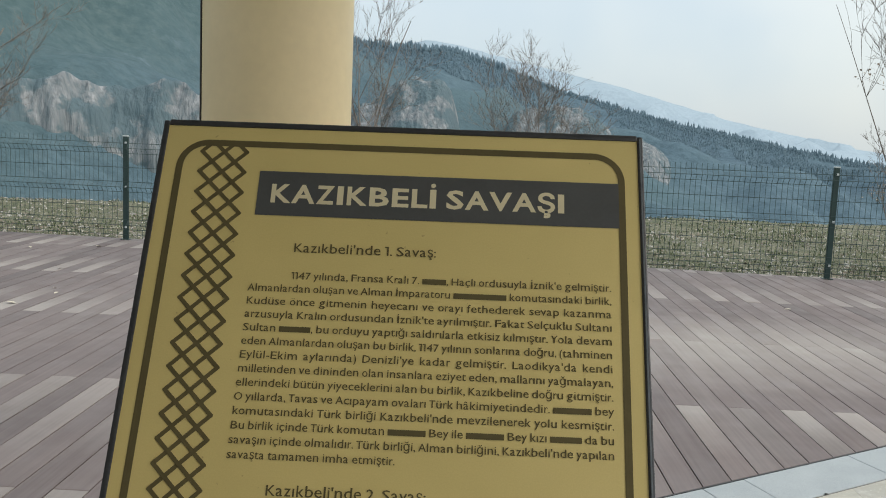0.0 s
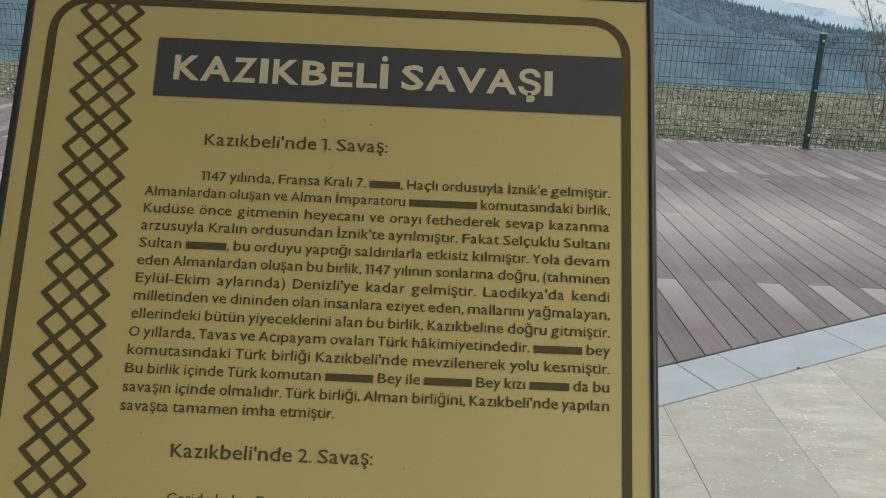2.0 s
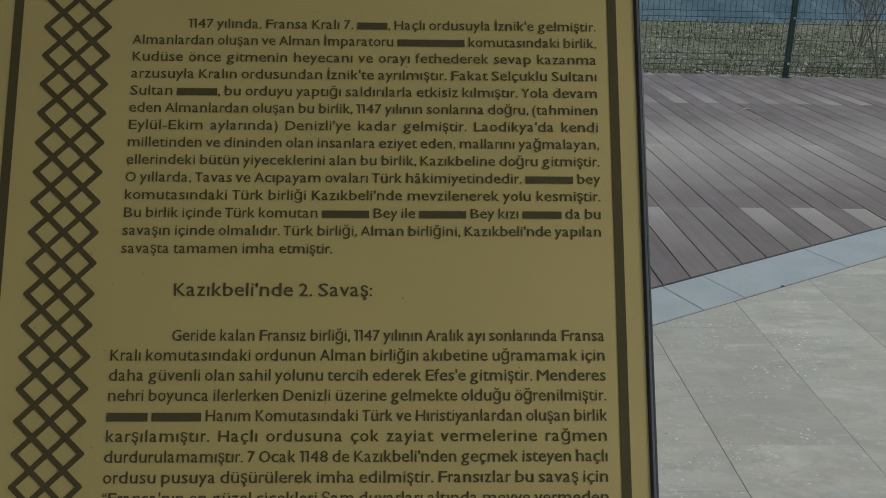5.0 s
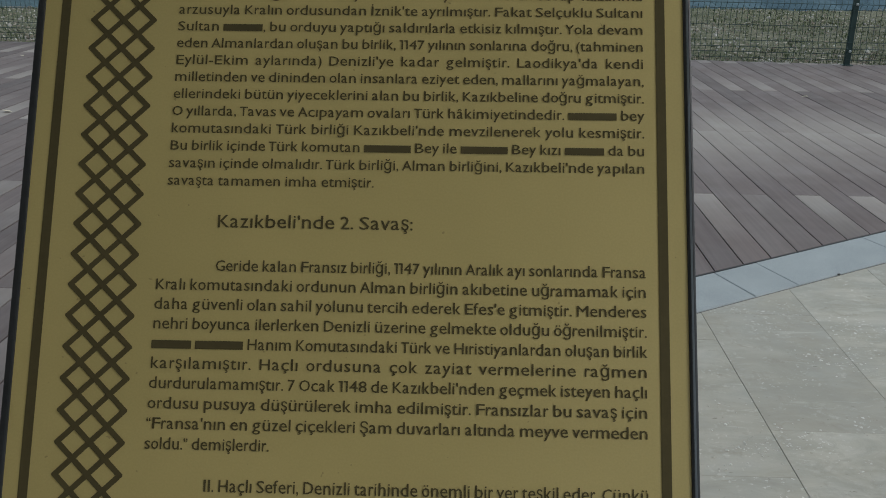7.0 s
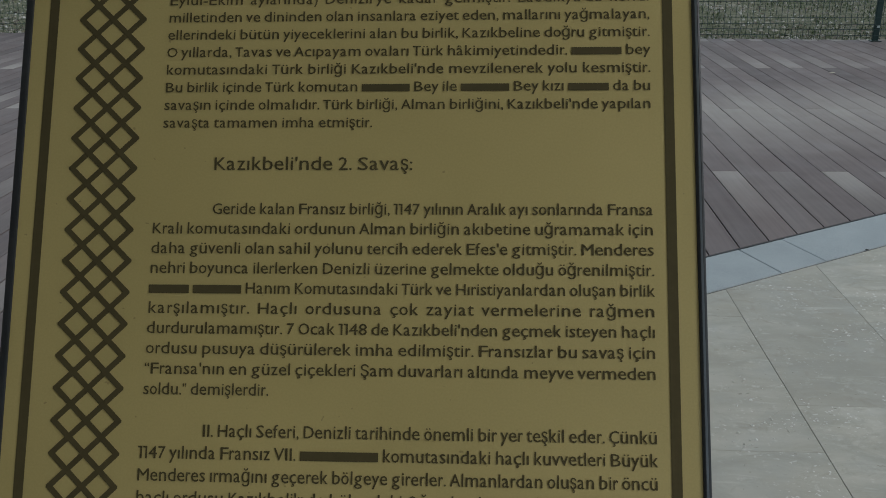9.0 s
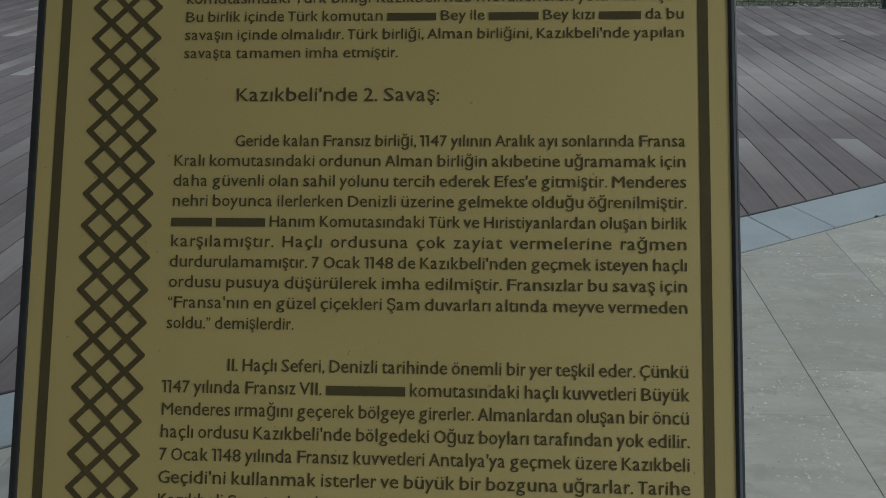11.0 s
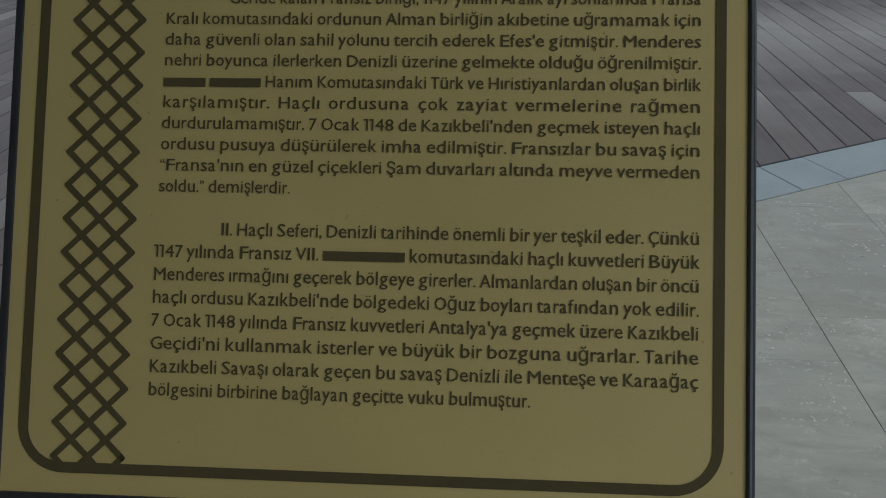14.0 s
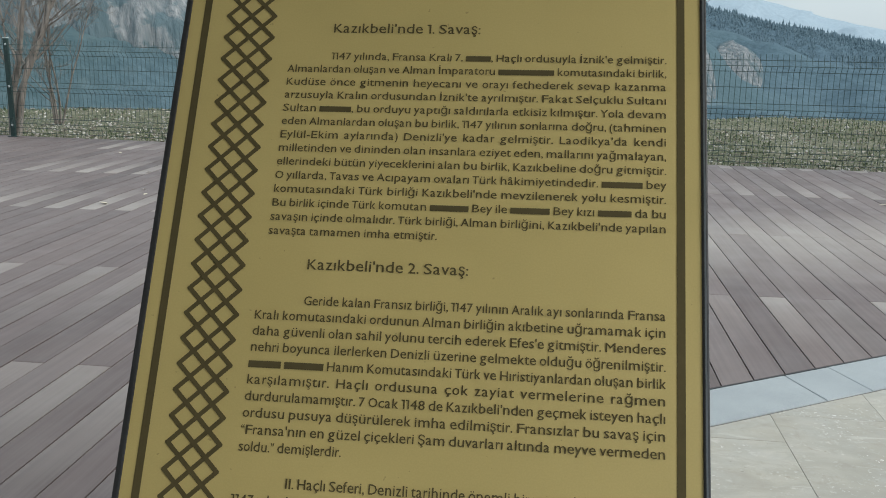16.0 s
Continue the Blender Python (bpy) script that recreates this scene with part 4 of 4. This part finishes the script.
def build_deck():
    bw, gp, slope = 0.1410, 0.0058, 0.0105
    edge = 0.0164                                   # right side of a board of the even courses
    rows = [-6.9, -5.3, -3.7, -2.1, -0.5, 1.04, 2.575, 4.090, 5.725, 7.500, 9.290, 11.1, 12.9]
    first = -7                                      # the number of the first of these rows of butt joints
    rng = random.Random(9)
    hx = bw / 2 - gp / 2
    shared = {}
    rest_v, rest_f = [], []
    made = 0
    for i in range(-90, 70):
        cx = edge + i * bw - bw / 2
        if cx < -12.5 or cx > 9.6:
            continue
        for n in range(len(rows) - 2):
            r = first + n                           # this board runs from row r to row r + 2
            if (r - i) % 2:
                continue
            y0, y1 = rows[n] + slope * cx, rows[n + 2] + slope * cx
            cy, hy = (y0 + y1) / 2, (y1 - y0) / 2 - 0.0015
            rect = [(-hx, -hy), (hx, -hy), (hx, hy), (-hx, hy)]
            world_rect = [(cx + p, cy + q) for p, q in rect]
            poly = clip(world_rect, -KNOR.x, -KNOR.y, -(KD + 0.013))
            poly = clip(poly, FNOR.x, FNOR.y, FNOR.y * (FENCE_Y + 0.10))
            if len(poly) < 3:
                continue
            dz = rng.uniform(-0.0012, 0.0012)
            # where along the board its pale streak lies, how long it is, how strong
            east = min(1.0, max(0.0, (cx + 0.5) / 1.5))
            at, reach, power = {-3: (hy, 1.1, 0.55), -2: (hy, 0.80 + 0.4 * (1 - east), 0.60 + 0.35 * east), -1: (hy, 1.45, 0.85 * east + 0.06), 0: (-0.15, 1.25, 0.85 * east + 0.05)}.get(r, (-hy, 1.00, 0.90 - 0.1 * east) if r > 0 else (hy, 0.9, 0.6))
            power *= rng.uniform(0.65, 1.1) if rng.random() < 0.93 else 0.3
            cut = len(poly) != 4 or any(abs(p[0] - q[0]) + abs(p[1] - q[1]) > 1e-5 for p, q in zip(poly, world_rect))
            if -5.0 < cx < 4.6 and cy > -0.6 and made < 300:
                if cut:
                    me = raw_mesh("board", *slab([(p - cx, q - cy) for p, q in poly], -0.024, 0.0, 0.0022), DECK)
                else:
                    if n not in shared:
                        shared[n] = raw_mesh("board", *slab(rect, -0.024, 0.0, 0.0022), DECK)
                    me = shared[n]
                ob = part("board", me, deck, "", pose(cx, cy, dz))
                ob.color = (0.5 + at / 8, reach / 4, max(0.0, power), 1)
                made += 1
            else:
                vs, fs = slab(poly, -0.024, dz, 0.0022)
                o = len(rest_v)
                rest_v += vs
                rest_f += [tuple(j + o for j in f) for f in fs]
    if rest_v:
        part("outer_boards", raw_mesh("outer_boards", rest_v, rest_f, DECK_FAR), deck, "", None, "stuff")


build_deck()


# ---------------------------------------------------------------- small things on the deck and the paving
LEAF = make_plain("pale_dry_leaf", (0.50, 0.45, 0.36), 0.8, 0, 0.2, 60, 0.2)
CRUMB = make_island("white_plaster_crumbs", ((0.0, (0.50, 0.48, 0.43)), (1.0, (0.78, 0.77, 0.73))))
PEBBLE = make_plain("dark_pebble", (0.05, 0.05, 0.048), 0.7, 0, 0.3, 90, 0.4)


def fallen_leaf(x, y, size, seed):
    """A curled leaf: two halves folded along the midrib, lifted at the tip."""
    rng = random.Random(seed)
    vs, fs = [], []
    n = 6
    for k in range(n + 1):
        f = k / n
        w = size * 0.32 * sin(pi * (0.06 + 0.94 * f)) ** 0.8 * rng.uniform(0.85, 1.1)
        a = size * (f - 0.5)
        lift = 0.001 + size * 0.16 * f * f
        vs += [(a, -w, lift + w * 0.35), (a, 0.0, lift), (a, w, lift + w * 0.45)]
    for k in range(n):
        b = 3 * k
        fs += [(b, b + 3, b + 4, b + 1), (b + 1, b + 4, b + 5, b + 2)]
    ob = new("fallen_leaf", raw_mesh("fallen_leaf", vs, fs, LEAF, True))
    ob.matrix_world = pose(x, y, 0.0015, 0, 0, rng.uniform(0, 360))
    tagged(ob, "small pale dry leaf lying on the deck boards", "leaf", group="fallen leaves on the deck")


for i, (x, y) in enumerate([(-5.8, 8.8), (-4.6, 8.9), (-3.28, 5.92), (-3.15, 6.39), (-3.68, 7.6), (-3.97, 9.2), (-3.27, 6.62), (2.96, 7.22)]):
    fallen_leaf(x, y, 0.045 + 0.012 * (i % 3), 60 + i)


def pebble(x, y, r):
    bm = bmesh.new()
    bmesh.ops.create_icosphere(bm, subdivisions=2, radius=r)
    for v in bm.verts:
        v.co *= 1 + 0.3 * noise.noise(v.co * (1.3 / r))
        v.co.x *= 1.5
        v.co.z = max(v.co.z * 0.6, -0.3 * r)
    ob = new("pebble", mesh_from(bm, "pebble", PEBBLE, True))
    ob.matrix_world = pose(x, y, 0.3 * r + 0.0015, 0, 0, 30)
    tagged(ob, "small dark pebble at the edge of the granite kerb", "stone")


pebble(1.641, 2.915, 0.0055)


def build_crumbs():
    """Chips of white plaster trodden onto the stone, in loose clusters."""
    rng = random.Random(77)
    vs, fs = [], []
    for cx, cy, spread, n in [(1.356, 2.141, 0.07, 60), (0.92, 1.60, 0.09, 70), (1.07, 1.61, 0.06, 22), (0.94, 1.82, 0.05, 18), (1.16, 1.47, 0.05, 14), (0.80, 1.44, 0.05, 14)]:
        for _ in range(n):
            x, y = rng.gauss(cx, spread), rng.gauss(cy, spread * 0.8)
            r = rng.uniform(0.0012, 0.0045) * (1.7 if rng.random() < 0.08 else 1)
            b = len(vs)
            for k in range(5):
                q = r * rng.uniform(0.5, 1.3)
                vs.append((x + q * cos(k * 1.257), y + q * sin(k * 1.257), 0.0004))
            vs.append((x, y, 0.001 + r * 0.35))
            fs += [(b + k, b + (k + 1) % 5, b + 5) for k in range(5)]
    ob = new("plaster_crumbs", raw_mesh("plaster_crumbs", vs, fs, CRUMB))
    tagged(ob, "white crumbs scattered in clusters on the stone paving", "crumbs", kind="stuff")


build_crumbs()
